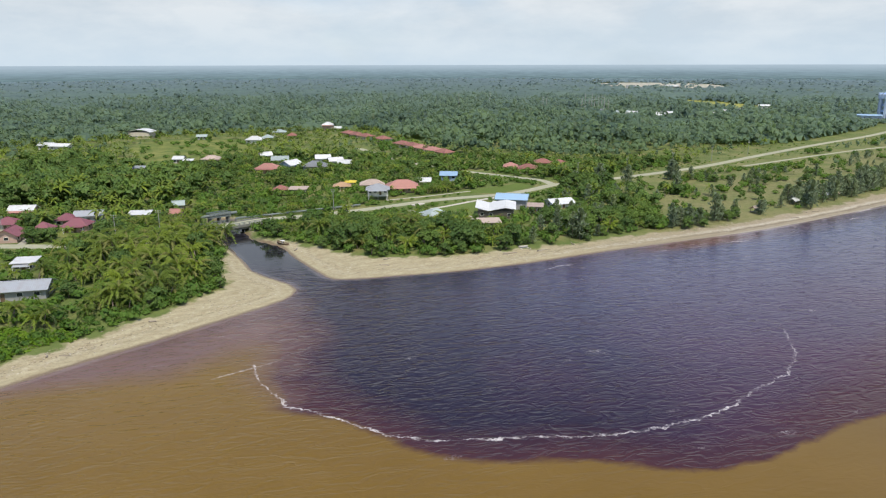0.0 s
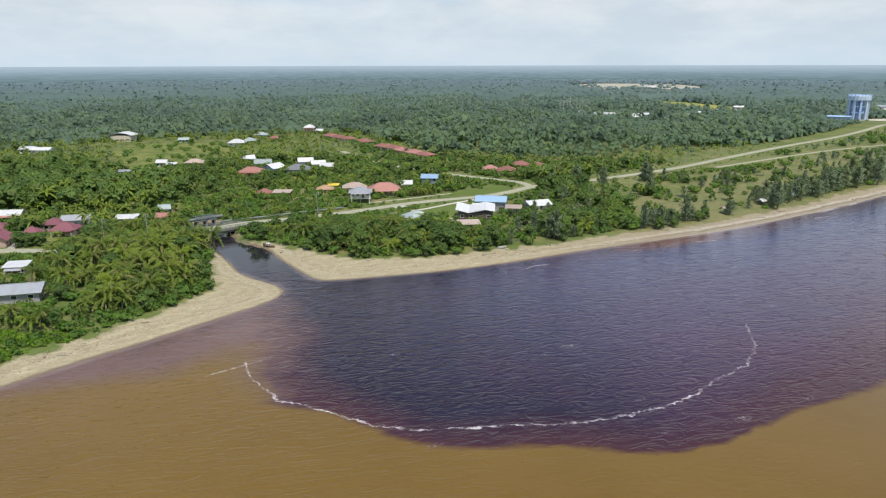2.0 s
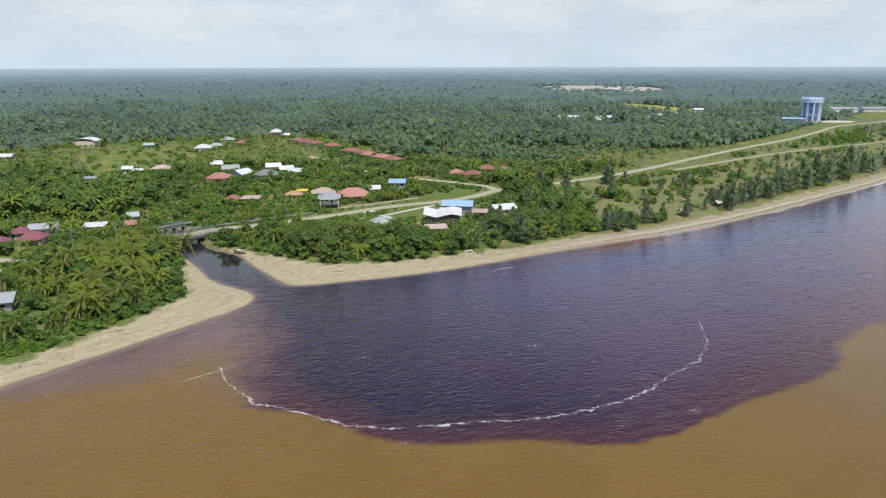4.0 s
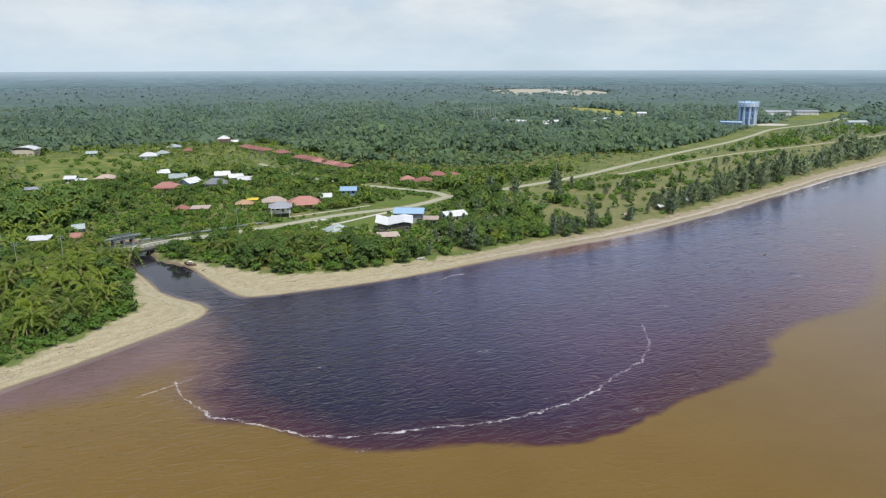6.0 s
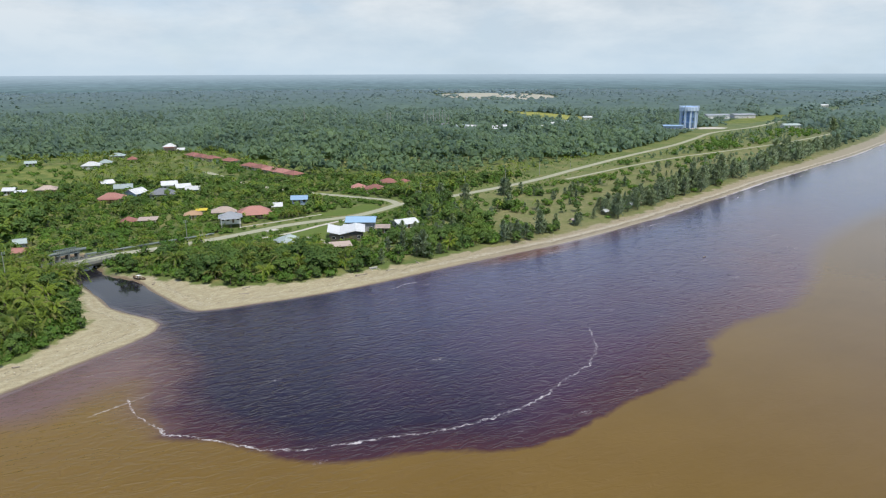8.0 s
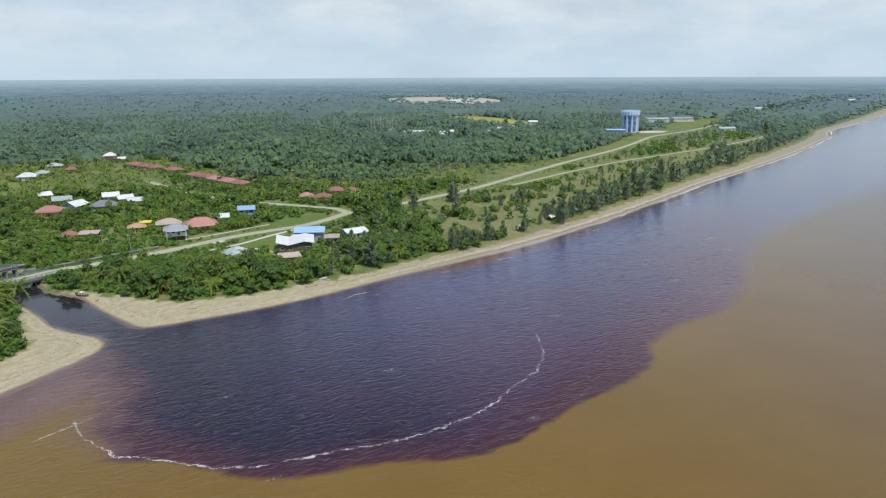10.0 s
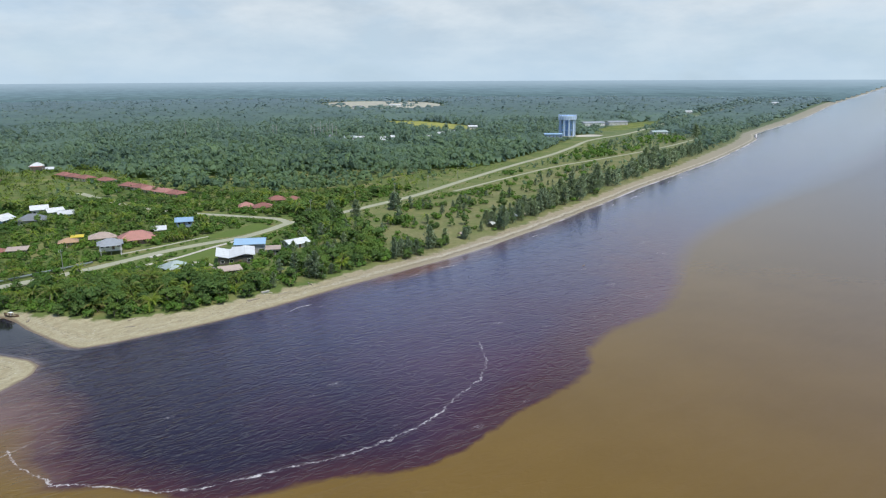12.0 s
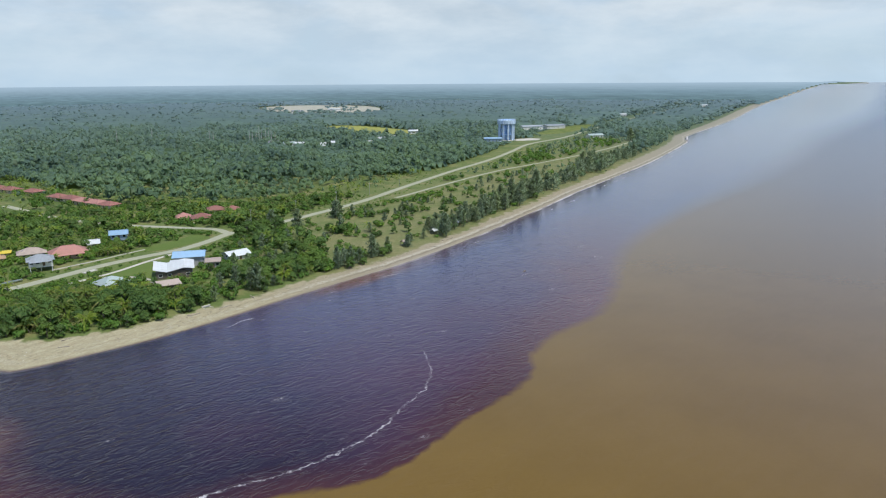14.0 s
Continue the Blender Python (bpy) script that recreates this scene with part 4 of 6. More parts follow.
for x, y, w in ((38, 390, 7), (47, 384, 10), (58, 406, 10), (67, 401, 9)):
    house(x, y, w, 8, 3.2, -5, "hip", 1.8, ROOF_SALMON if w == 7 else ROOF_RED, WALL_CREAM, "red-roofed house at the edge of the wood", hidden=w < 10)
# far sheds and halls
for x, y, w, d, h, roof, text in ((195, 845, 14, 9, 4, ROOF_GREY, "grey farm shed in the forest"), (208, 822, 13, 9, 4, ROOF_TEAL, "grey-green hall in the forest"),
                                  (228, 808, 11, 8, 4, ROOF_WHITE, "white-roofed house in a forest clearing"), (246, 800, 9, 7, 3.5, ROOF_WHITE, "small white house in a forest clearing"), (219, 818, 8, 6, 3.5, ROOF_WHITE, "white shed in a forest clearing"), (262, 812, 10, 7, 3.5, ROOF_WHITE, "low white house among forest trees"), (240, 786, 7, 6, 3, ROOF_WHITE, "small white forest shed"),
                                  (334, 838, 11, 8, 3.5, ROOF_WHITE, "white shed by the clearing"), (361, 866, 10, 8, 3.5, ROOF_WHITE, "white-roofed farmhouse by the clearing"),
                                  (422, 934, 13, 8, 4, ROOF_WHITE, "white shed beside the ripe field"), (303, 799, 6, 5, 3, ROOF_WHITE, "small white farm shed"),
                                  (618, 915, 34, 16, 5, ROOF_GREY, "long grey plant building"), (662, 915, 32, 16, 5, ROOF_GREY, "long grey storage hall near the tower"),
                                  (606, 740, 21, 9, 3.5, ROOF_TEAL, "low grey-green hall by the highway"), (980, 950, 14, 8, 4, ROOF_TEAL, "pale house near the far beach"),
                                  (1494, 1400, 22, 10, 5, ROOF_WHITE, "long white house near the far coast"), (1002, 1150, 14, 9, 4, ROOF_WHITE, "white house by the far highway"),
                                  (560, 1750, 30, 12, 5, ROOF_WHITE, "white plant shed on cleared land"), (450, 1700, 26, 12, 5, ROOF_GREY, "grey plant shed on cleared land"),
                                  (1780, 4200, 40, 24, 10, ROOF_WHITE, "long white works far in the forest"), (1900, 4250, 60, 24, 12, ROOF_WHITE, "long white factory far in the forest"), (2010, 4230, 26, 20, 10, ROOF_WHITE, "white factory hall far in the forest")):
    house(x, y, w, d, h, -8, "gable", 1.6 if h < 10 else 5, roof, WALL_WHITE, text, 3, category="building", name="shed")


def water_tower(x, y):
    """A drum on a ring of columns round a core, with a flat hall beside it."""
    t = tagged(new("water_tower"), "tall blue and white water tower on columns", "water tower")
    t.matrix_basis = pose(x, y, LAND_Z)
    HOUSE_SPOTS.append((x, y, 34))
    part("base", Geo().tube([(0, 0, -0.6), (0, 0, 0.7)], [12.5, 12.5], 24), CONCRETE, t)
    part("core", Geo().tube([(0, 0, 0.7), (0, 0, 21)], [5.5, 5.5], 20), TOWER_BLUE, t, "dark blue central shaft")
    for k in range(10):
        a = k * math.tau / 10
        part("column", Geo().box((math.cos(a) * 9.8, math.sin(a) * 9.8, 11), (1.7, 2.0, 21), a), TOWER_WHITE, t)
    for zz in (8.0, 14.5):
        part("ring_beam", Geo().tube([(0, 0, zz - 0.5), (0, 0, zz + 0.5)], [9.6, 9.6], 20), TOWER_BLUE, t)
    part("tank", Geo().tube([(0, 0, 21), (0, 0, 21.6), (0, 0, 25.6), (0, 0, 26.4)], [10.4, 11.4, 11.4, 10.8], 32), TOWER_WHITE, t, "white drum tank")
    for k in range(20):
        a = k * math.tau / 20
        part("rib", Geo().box((math.cos(a) * 11.5, math.sin(a) * 11.5, 24.4), (0.5, 0.9, 6.4), a), TOWER_WHITE, t)
    part("roof", Geo().tube([(0, 0, 26.4), (0, 0, 27.2)], [10.6, 2.0], 24), TOWER_BLUE, t)


water_tower(478, 760)
house(455, 755, 22, 9, 4.2, -30, "gable", 1.0, ROOF_BLUE, WALL_BLUE, "long low hall with a light blue roof by the tower", 4, category="building", name="hall")


def road_bridge(x, y, turn, length):
    t = tagged(new("road_bridge"), "grey concrete road bridge over the dark river", "bridge")
    t.matrix_basis = pose(x, y, -0.9, 0, 0, turn)
    part("deck", Geo().box((0, 0, 3.62), (length, 8.2, 0.5)), OLD_CONCRETE, t)
    for s in (-1, 1):
        part("girder", Geo().box((0, s * 3.2, 2.95), (length, 0.5, 0.9)), OLD_CONCRETE, t)
        part("kerb", Geo().box((0, s * 3.85, 4.05), (length, 0.5, 0.4)), OLD_CONCRETE, t)
        part("rail", Geo().box((0, s * 3.95, 5.05), (length, 0.16, 0.14)), STEEL_BLUE, t)
        part("rail", Geo().box((0, s * 3.95, 4.62), (length, 0.12, 0.1)), STEEL_BLUE, t)
        for k in range(int(length / 2) + 1):
            part("rail_post", Geo().box((-length / 2 + 0.3 + k * (length - 0.6) / int(length / 2), s * 3.95, 4.5), (0.16, 0.16, 1.2)), OLD_CONCRETE, t)
        part("pier_cap", Geo().box((s * length * 0.2, 0, 2.3), (1.0, 7.6, 0.7)), OLD_CONCRETE, t)
        for k in (-2.6, 0, 2.6):
            part("pier", Geo().tube([(s * length * 0.2, k, -2), (s * length * 0.2, k, 2.0)], [0.45, 0.42], 10), OLD_CONCRETE, t)
        part("abutment", Geo().box((s * (length / 2 - 0.5), 0, 1.2), (1.6, 8.4, 4.4)), OLD_CONCRETE, t)


road_bridge(-77.2, 249.3, 41.5, 26)


def pipe_bridge(x, y, turn, length):
    t = tagged(new("pipe_bridge"), "blue-grey steel pipe bridge with truss sides", "bridge")
    t.matrix_basis = pose(x, y, -0.9, 0, 0, turn)
    for s in (-1, 1):
        part("chord", Geo().box((0, s * 1.4, 5.9), (length, 0.3, 0.3)), STEEL_BLUE, t)
        part("chord", Geo().box((0, s * 1.4, 4.3), (length, 0.3, 0.3)), STEEL_BLUE, t)
        n = 10
        for k in range(n + 1):
            part("post", Geo().box((-length / 2 + 0.2 + k * (length - 0.4) / n, s * 1.4, 5.1), (0.18, 0.18, 1.6)), STEEL_BLUE, t)
        for k in range(n):
            a = -length / 2 + 0.2 + k * (length - 0.4) / n
            part("brace", Geo().tube([(a, s * 1.4, 4.4 if k % 2 else 5.8), (a + (length - 0.4) / n, s * 1.4, 5.8 if k % 2 else 4.4)], [0.08, 0.08], 5), STEEL_BLUE, t)
    part("pipe", Geo().tube([(-length / 2 - 3, 0, 4.9), (length / 2 + 3, 0, 4.9)], [0.55, 0.55], 12), STEEL_BLUE, t, "thick grey water pipe")
    part("walkway", Geo().box((0, 0, 4.1), (length, 2.6, 0.12)), STEEL_BLUE, t)
    for s in (-0.42, 0, 0.42):
        part("support", Geo().box((s * length, 0, 1.0), (0.7, 2.6, 6.0)), OLD_CONCRETE, t)


pipe_bridge(-86, 262, 41.5, 8.5)


PIPE_RUN = [(-80, 264.0), (-68, 270.5), (-55.5, 277.8), (-45, 284.0), (-35, 290.0)]
pipe_line = curve(PIPE_RUN, 3.0)


def pipeline(points):
    """A water main on low saddles beside the road."""
    t = tagged(new("pipeline"), "grey-green water main on concrete saddles beside the road", "pipeline")
    t.matrix_basis = pose(0, 0, LAND_Z)
    for side, r in ((-0.45, 0.32), (0.5, 0.22)):
        part("pipe", Geo().tube([(x - 0.53 * side, y + 0.85 * side, 0.85) for x, y in points], [r] * len(points), 10), STEEL_BLUE, t, smooth=True)
    for x, y in points[::2]:
        part("saddle", Geo().box((x, y, 0.05), (0.5, 2.0, 1.2), 0.54), OLD_CONCRETE, t)


pipeline(pipe_line)


def utility_pole(x, y, turn):
    t = tagged(new("utility_pole"), "slim grey utility pole beside the road", "pole", "poles along the road")
    t.matrix_basis = pose(x, y, LAND_Z, 0, 0, turn)
    part("pole", Geo().tube([(0, 0, -0.5), (0, 0, 9.0)], [0.12, 0.08], 8), WALL_GREY, t)
    for zz in (8.0, 8.7):
        part("cross_arm", Geo().box((0, 0, zz), (1.8, 0.12, 0.12)), STEEL_BLUE, t)
        for s in (-0.8, 0, 0.8):
            part("insulator", Geo().tube([(s, 0, zz + 0.06), (s, 0, zz + 0.28)], [0.06, 0.04], 6), TRIM, t)


for k in range(9):
    x, y, turn = ((-150, 231, 0), (-112, 232, 15), (-100, 240, 30), (-45, 282, 40), (70, 360, 35), (100, 378, 35), (132, 400, 38), (165, 428, 40), (200, 458, 42))[k]
    utility_pole(x, y, turn)
tagged(new("ditch_slab", Geo().box((-10.5, 293.5, LAND_Z + 0.12), (2.2, 6.0, 0.3), radians(-50)).mesh("ditch_slab", CONCRETE)), "pale concrete slab across the roadside ditch", "slab")


# ---- plants ----
rng = np.random.default_rng(7)


def cards(centres, normals, size, narrow=1.0, droop=0.0):
    """Leaf clumps: one four-cornered blade about each centre, lying across its normal."""
    n = len(centres)
    normals = normals / np.linalg.norm(normals, axis=1, keepdims=True)
    other = rng.normal(size=(n, 3))
    a = np.cross(normals, other)
    a /= np.linalg.norm(a, axis=1, keepdims=True) + 1e-9
    b = np.cross(normals, a)
    s = (size * rng.uniform(0.65, 1.35, n))[:, None]
    lift = normals * s * 0.25
    v = np.stack([centres - a * s - lift, centres - b * s * narrow, centres + a * s - lift, centres + b * s * narrow], 1)
    v[:, 0, 2] -= droop * s[:, 0]
    i = np.arange(n)[:, None] * 4
    return v.reshape(-1, 3), np.vstack([i + (0, 1, 2), i + (0, 2, 3)])


def joined(pieces):
    v, f, k = [], [], 0
    for a, b in pieces:
        v.append(a)
        f.append(b + k)
        k += len(a)
    return np.vstack(v), np.vstack(f)


def lumps(blobs, count, size, droop=0.1, core=9, spread=0.5):
    """A crown of leaf clumps over several lumps (x, y, z, radius, flatness)."""
    blobs = np.asarray(blobs, float)
    pick = rng.choice(len(blobs), count, p=blobs[:, 3] ** 2 / (blobs[:, 3] ** 2).sum())
    d = rng.normal(size=(count, 3))
    d[:, 2] = np.abs(d[:, 2]) * 1.0 - 0.35 * rng.random(count)
    d /= np.linalg.norm(d, axis=1, keepdims=True)
    b = blobs[pick]
    shape = np.column_stack([b[:, 3], b[:, 3], b[:, 3] * b[:, 4]])
    pos = b[:, :3] + d * shape * rng.uniform(0.62, 1.12, count)[:, None]
    out = [cards(pos, d + rng.normal(size=(count, 3)) * spread, size, 0.75, droop)]
    if core:
        for x, y, zz, r, flat in blobs[:core]:
            t = (1 + 5**0.5) / 2
            ico = np.array([(-1, t, 0), (1, t, 0), (-1, -t, 0), (1, -t, 0), (0, -1, t), (0, 1, t), (0, -1, -t), (0, 1, -t), (t, 0, -1), (t, 0, 1), (-t, 0, -1), (-t, 0, 1)]) / 1.9
            tri = np.array([(0, 11, 5), (0, 5, 1), (0, 1, 7), (0, 7, 10), (0, 10, 11), (1, 5, 9), (5, 11, 4), (11, 10, 2), (10, 7, 6), (7, 1, 8), (3, 9, 4), (3, 4, 2), (3, 2, 6), (3, 6, 8), (3, 8, 9), (4, 9, 5), (2, 4, 11), (6, 2, 10), (8, 6, 7), (9, 8, 1)])
            out.append((ico * (r * 0.62, r * 0.62, r * flat * 0.62) * rng.uniform(0.85, 1.15, (12, 1)) + (x, y, zz), tri))
    return joined(out)


def broad_crown(height, radius, count, size, lobes=9, core=9):
    low = height * 0.08
    blobs = [(0, 0, height * 0.72, radius * 0.62, 0.85)]
    for k in range(lobes):
        a, r = k * math.tau / lobes + rng.uniform(-0.4, 0.4), radius * rng.uniform(0.42, 0.72)
        blobs.append((math.cos(a) * r, math.sin(a) * r, low + radius * 0.3 + (height * 0.78 - low - radius * 0.3) * ((k * 0.618) % 1.0), radius * rng.uniform(0.34, 0.52), rng.uniform(0.7, 0.95)))
    return lumps(blobs, count, size, core=core)


def palm_crown(top, fronds, leaflets, length, bend=(0, 0), wide=0.16):
    """Arched fronds, each with two rows of hanging leaflets."""
    v, f = [], []
    for k in range(fronds):
        a = k * 2.39996 + rng.uniform(-0.2, 0.2)
        rank = k / fronds
        up, reach = 1.3 - 1.15 * rank + rng.uniform(-0.12, 0.12), length * rng.uniform(0.85, 1.1)
        out = np.array((math.cos(a), math.sin(a), 0))
        side = np.array((-math.sin(a), math.cos(a), 0))
        s = np.linspace(0.0, 1.0, leaflets + 1)
        radial = reach * (s * math.cos(up * 0.6) * 0.92)
        rise = reach * (math.sin(up) * s - (0.62 + 0.2 * rank) * s**2.2)
        mid = np.array((bend[0], bend[1], top)) + radial[:, None] * out + np.column_stack([0 * s, 0 * s, rise])
        n = len(v)
        v += list(mid)
        n2, rib = len(v), np.linspace(0.17, 0.05, leaflets + 1)[:, None]
        v += list(mid - side * rib - (0, 0, 0.06)) + list(mid + side * rib - (0, 0, 0.06))
        for i in range(leaflets):
            f += [(n + i, n + i + 1, n2 + i), (n + i + 1, n + i, n2 + leaflets + 1 + i)]
            p, q = mid[i], mid[i + 1]
            blade = length * wide * (0.55 + 1.3 * math.sin(min(s[i] + 0.12, 1.0) * math.pi * 0.86))
            for g in (-1, 1):
                v.append((p + q) / 2 + side * g * blade * 0.62 + out * blade * 0.85 - np.array((0, 0, blade * rng.uniform(0.35, 0.85))))
                f.append((n + i, n + i + 1, len(v) - 1) if g > 0 else (n + i + 1, n + i, len(v) - 1))
    return np.array(v), np.array(f)


def frond_crown(top, fronds, length, width):
    """A palm crown of narrow folded fronds, for palms seen from afar."""
    v, f = [], []
    for k in range(fronds):
        a, rank = k * 2.39996 + rng.uniform(-0.25, 0.25), k / fronds
        up, reach = 1.35 - 1.25 * rank + rng.uniform(-0.15, 0.15), length * rng.uniform(0.8, 1.1)
        out, side = np.array((math.cos(a), math.sin(a), 0)), np.array((-math.sin(a), math.cos(a), 0))
        n, c = len(v), 3
        for i in range(c + 1):
            t = i / c
            mid = np.array((0, 0, top)) + out * reach * t * math.cos(up * 0.65) * 0.95 + np.array((0, 0, reach * (math.sin(up) * t - (0.6 + 0.25 * rank) * t**2.1)))
            w = width * (0.25 + 1.1 * math.sin(math.pi * min(0.12 + t * 0.8, 1.0))) if i < c else 0.05
            v += [mid - side * w - (0, 0, w * 0.5), mid, mid + side * w - (0, 0, w * 0.5)]
        for i in range(c):
            for j in (0, 1):
                p = n + i * 3 + j
                f += [(p, p + 1, p + 4), (p, p + 4, p + 3)]
    return np.array(v), np.array(f)


def cone_crown(height, radius, count, size):
    """A feathery upright crown of thin sprays that point up and outwards, thinner towards its ragged top."""
    h = rng.random(count) ** 0.8
    lean = rng.uniform(0, math.tau, 7)
    a = lean[rng.integers(0, 7, count)] + rng.normal(size=count) * 0.55
    r = radius * (1 - h) ** 0.42 * np.sqrt(rng.uniform(0.02, 1.0, count)) * (0.7 + 0.4 * np.sin(h * 19 + a * 2))
    pos = np.column_stack([np.cos(a) * r, np.sin(a) * r, height * (0.08 + 0.86 * h)])
    up = np.column_stack([np.cos(a) * 0.75, np.sin(a) * 0.75, rng.uniform(0.35, 1.3, count)]) + rng.normal(size=(count, 3)) * 0.35
    up /= np.linalg.norm(up, axis=1, keepdims=True)
    side = np.cross(up, rng.normal(size=(count, 3)))
    side /= np.linalg.norm(side, axis=1, keepdims=True) + 1e-9
    face = np.cross(up, side)
    side *= np.where((face * np.column_stack([np.cos(a), np.sin(a), np.full(count, 0.8)])).sum(1) > 0, 1, -1)[:, None]
    s = (size * rng.uniform(0.6, 1.4, count))[:, None]
    v = np.stack([pos - up * s * 0.6, pos - side * s * 0.3, pos + up * s * 1.15, pos + side * s * 0.3], 1)
    i = np.arange(count)[:, None] * 4
    return v.reshape(-1, 3), np.vstack([i + (0, 1, 2), i + (0, 2, 3)])


def palm_trunk(height, bend):
    g = Geo()
    s = np.linspace(0, 1, 6)
    g.tube([(bend[0] * k**1.6, bend[1] * k**1.6, height * k) for k in s], [0.24 - 0.1 * k + (0.08 if k == 0 else 0) for k in s], 6)
    return g


def limb_trunk(height, radius, limbs=4):
    g = Geo()
    g.tube([(0, 0, 0), (0.1, 0, height * 0.25), (-0.05, 0.1, height * 0.5), (0, 0, height * 0.72)], [0.3, 0.22, 0.16, 0.07], 6)
    for k in range(limbs):
        a = k * math.tau / limbs + rng.uniform(-0.4, 0.4)
        z0 = height * rng.uniform(0.22, 0.42)
        g.tube([(0, 0, z0), (math.cos(a) * radius * 0.3, math.sin(a) * radius * 0.3, z0 + height * 0.13), (math.cos(a) * radius * 0.6, math.sin(a) * radius * 0.6, z0 + height * 0.24)], [0.13, 0.09, 0.04], 5)
    return g


def rounded(v, up=0.7, uneven=0.42):
    """Normals of a crown as of one soft round body."""
    low, high = v.min(0), v.max(0)
    n = (v - (low + high) / 2 - (0, 0, -0.12 * (high - low)[2])) / (high - low + 1e-6) * 2 + (0, 0, up) + rng.normal(size=v.shape) * uneven
    return n / np.linalg.norm(n, axis=1, keepdims=True)


def turned_out(v, f, n):
    """The faces, turned so that each looks the way of its corners' normals."""
    wrong = (np.cross(v[f[:, 1]] - v[f[:, 0]], v[f[:, 2]] - v[f[:, 0]]) * n[f].mean(1)).sum(1) < 0
    return np.where(wrong[:, None], f[:, ::-1], f)


def tree_kind(name, trunk, crown, leaf, bark=BARK):
    """The meshes of a tree: its trunk and its crown."""
    v, f = crown
    if leaf == LEAF_PALM:
        return name, trunk.mesh(name + "_trunk", bark, True), arrays(name + "_crown", v, f, leaf, False, tint=np.zeros(len(v)))
    n = rounded(v)
    return name, trunk.mesh(name + "_trunk", bark, True), arrays(name + "_crown", v, turned_out(v, f, n), leaf, True, n, tint=np.zeros(len(v)))


PALMS = []
for k in range(6):
    bend = (rng.uniform(-1.4, 1.4), rng.uniform(-1.4, 1.4))
    h = 2.8 + 0.55 * k
    PALMS.append(tree_kind("coconut_palm", palm_trunk(h, bend), palm_crown(h, 17, 10, 5.6, bend, 0.095), LEAF_PALM))
BROADS = []
for k in range(6):
    h = 6.5 + 0.5 * k
    r = rng.uniform(3.0, 3.8)
    BROADS.append(tree_kind("broadleaf_tree", limb_trunk(h, r), broad_crown(h, r, 640, 0.35), LEAF_BROAD))
NEEDLES = []
for k in range(5):
    h = 9.0 + k
    g = Geo().tube([(0, 0, 0), (0.08, 0.05, h * 0.5), (0, 0, h * 0.98)], [0.22, 0.13, 0.03], 6)
    NEEDLES.append(tree_kind("casuarina_tree", g, cone_crown(h, 3.9, 640, 0.66), LEAF_NEEDLE))

SHRUBS = [lumps([(0, 0, 0.9, 1.3, 0.8), (0.9 - 0.5 * k, 0.3 * k, 0.7, 0.95, 0.8)], 54, 0.31, core=1) for k in range(4)]
LOW_BROADS = [broad_crown(8.0, 3.6, 150, 0.54, 5) for _ in range(5)]
LOW_PALMS = [joined([frond_crown(6.0, 12, 4.9, 0.38), cards(np.array([(0, 0, 2.0), (0, 0, 4.5)]), np.array([(1, 0, 0.1), (0, 1, 0.1)]), 1.0, 0.15)]) for _ in range(4)]
LOW_NEEDLES = [cone_crown(10.0, 4.1, 230, 1.1) for _ in range(4)]
FAR_TREES = [lumps([(0.3, 0.1, 6.4, 3.0, 0.95), (1.7, 0.9, 5.2, 2.0, 0.9), (-1.6, -1.0, 5.0, 2.1, 0.9)], 14, 1.15, core=1, spread=0.4) for _ in range(3)]
FAR_TREES += [lumps([(0, 0, 7.4, 2.0, 1.5), (0.5, 0.6, 5.0, 2.4, 0.9)], 17, 0.98, core=1, spread=0.4) for _ in range(2)]
FAR_TREES += [joined([frond_crown(7.0, 9, 4.6, 0.42), lumps([(0, 0, 3.2, 2.8, 0.9)], 8, 1.0)])]
TINY_TREES = [lumps([(0.5, 0, 8.0, 6.0, 0.65), (-3.4, -1.5, 7.0, 4.2, 0.7)], 4, 2.4, core=1, spread=0.3) for _ in range(4)]


def scatter(name, templates, rows, leaf, label, category="plants"):
    """Many plants as one object. Rows: x, y, z, scale, height factor."""
    rows = np.asarray(rows, float)
    if not len(rows):
        return
    vs, fs, ts, ns, ss, k = [], [], [], [], [], 0
    pick, turn, tone = rng.integers(0, len(templates), len(rows)), rng.uniform(0, math.tau, len(rows)), rng.random(len(rows))
    for n, (v, f) in enumerate(templates):
        mine = np.flatnonzero(pick == n)
        if not len(mine):
            continue
        c, s = np.cos(turn[mine])[:, None], np.sin(turn[mine])[:, None]
        x, y, zz = v.T
        sc, hh = rows[mine, 3:4], rows[mine, 4:5]
        w = np.stack([(x * c - y * s) * sc + rows[mine, 0:1], (x * s + y * c) * sc + rows[mine, 1:2], zz * hh * sc + rows[mine, 2:3]], 2)
        soft = rounded(v, 0.7, 0.16 if leaf == LEAF_FOREST else 0.42)
        if leaf != LEAF_PALM:
            f = turned_out(v, f, soft)
        fs.append((f[None] + (np.arange(len(mine)) * len(v))[:, None, None]).reshape(-1, 3) + k)
        vs.append(w.reshape(-1, 3))
        ts.append(np.repeat(tone[mine], len(v)))
        # share of painted haze in the leaf colour, by distance from the origin
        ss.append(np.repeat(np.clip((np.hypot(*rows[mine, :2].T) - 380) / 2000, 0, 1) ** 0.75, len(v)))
        nx, ny, nz = soft.T
        ns.append(np.stack([nx * c - ny * s, nx * s + ny * c, nz + 0 * c], 2).reshape(-1, 3))
        k += w.shape[0] * w.shape[1]
    me = arrays(name, np.vstack(vs), np.vstack(fs), leaf, False, None if leaf == LEAF_PALM else np.vstack(ns), tint=np.concatenate(ts), stand=np.concatenate(ss))
    tagged(new(name, me), label, category, kind="stuff")


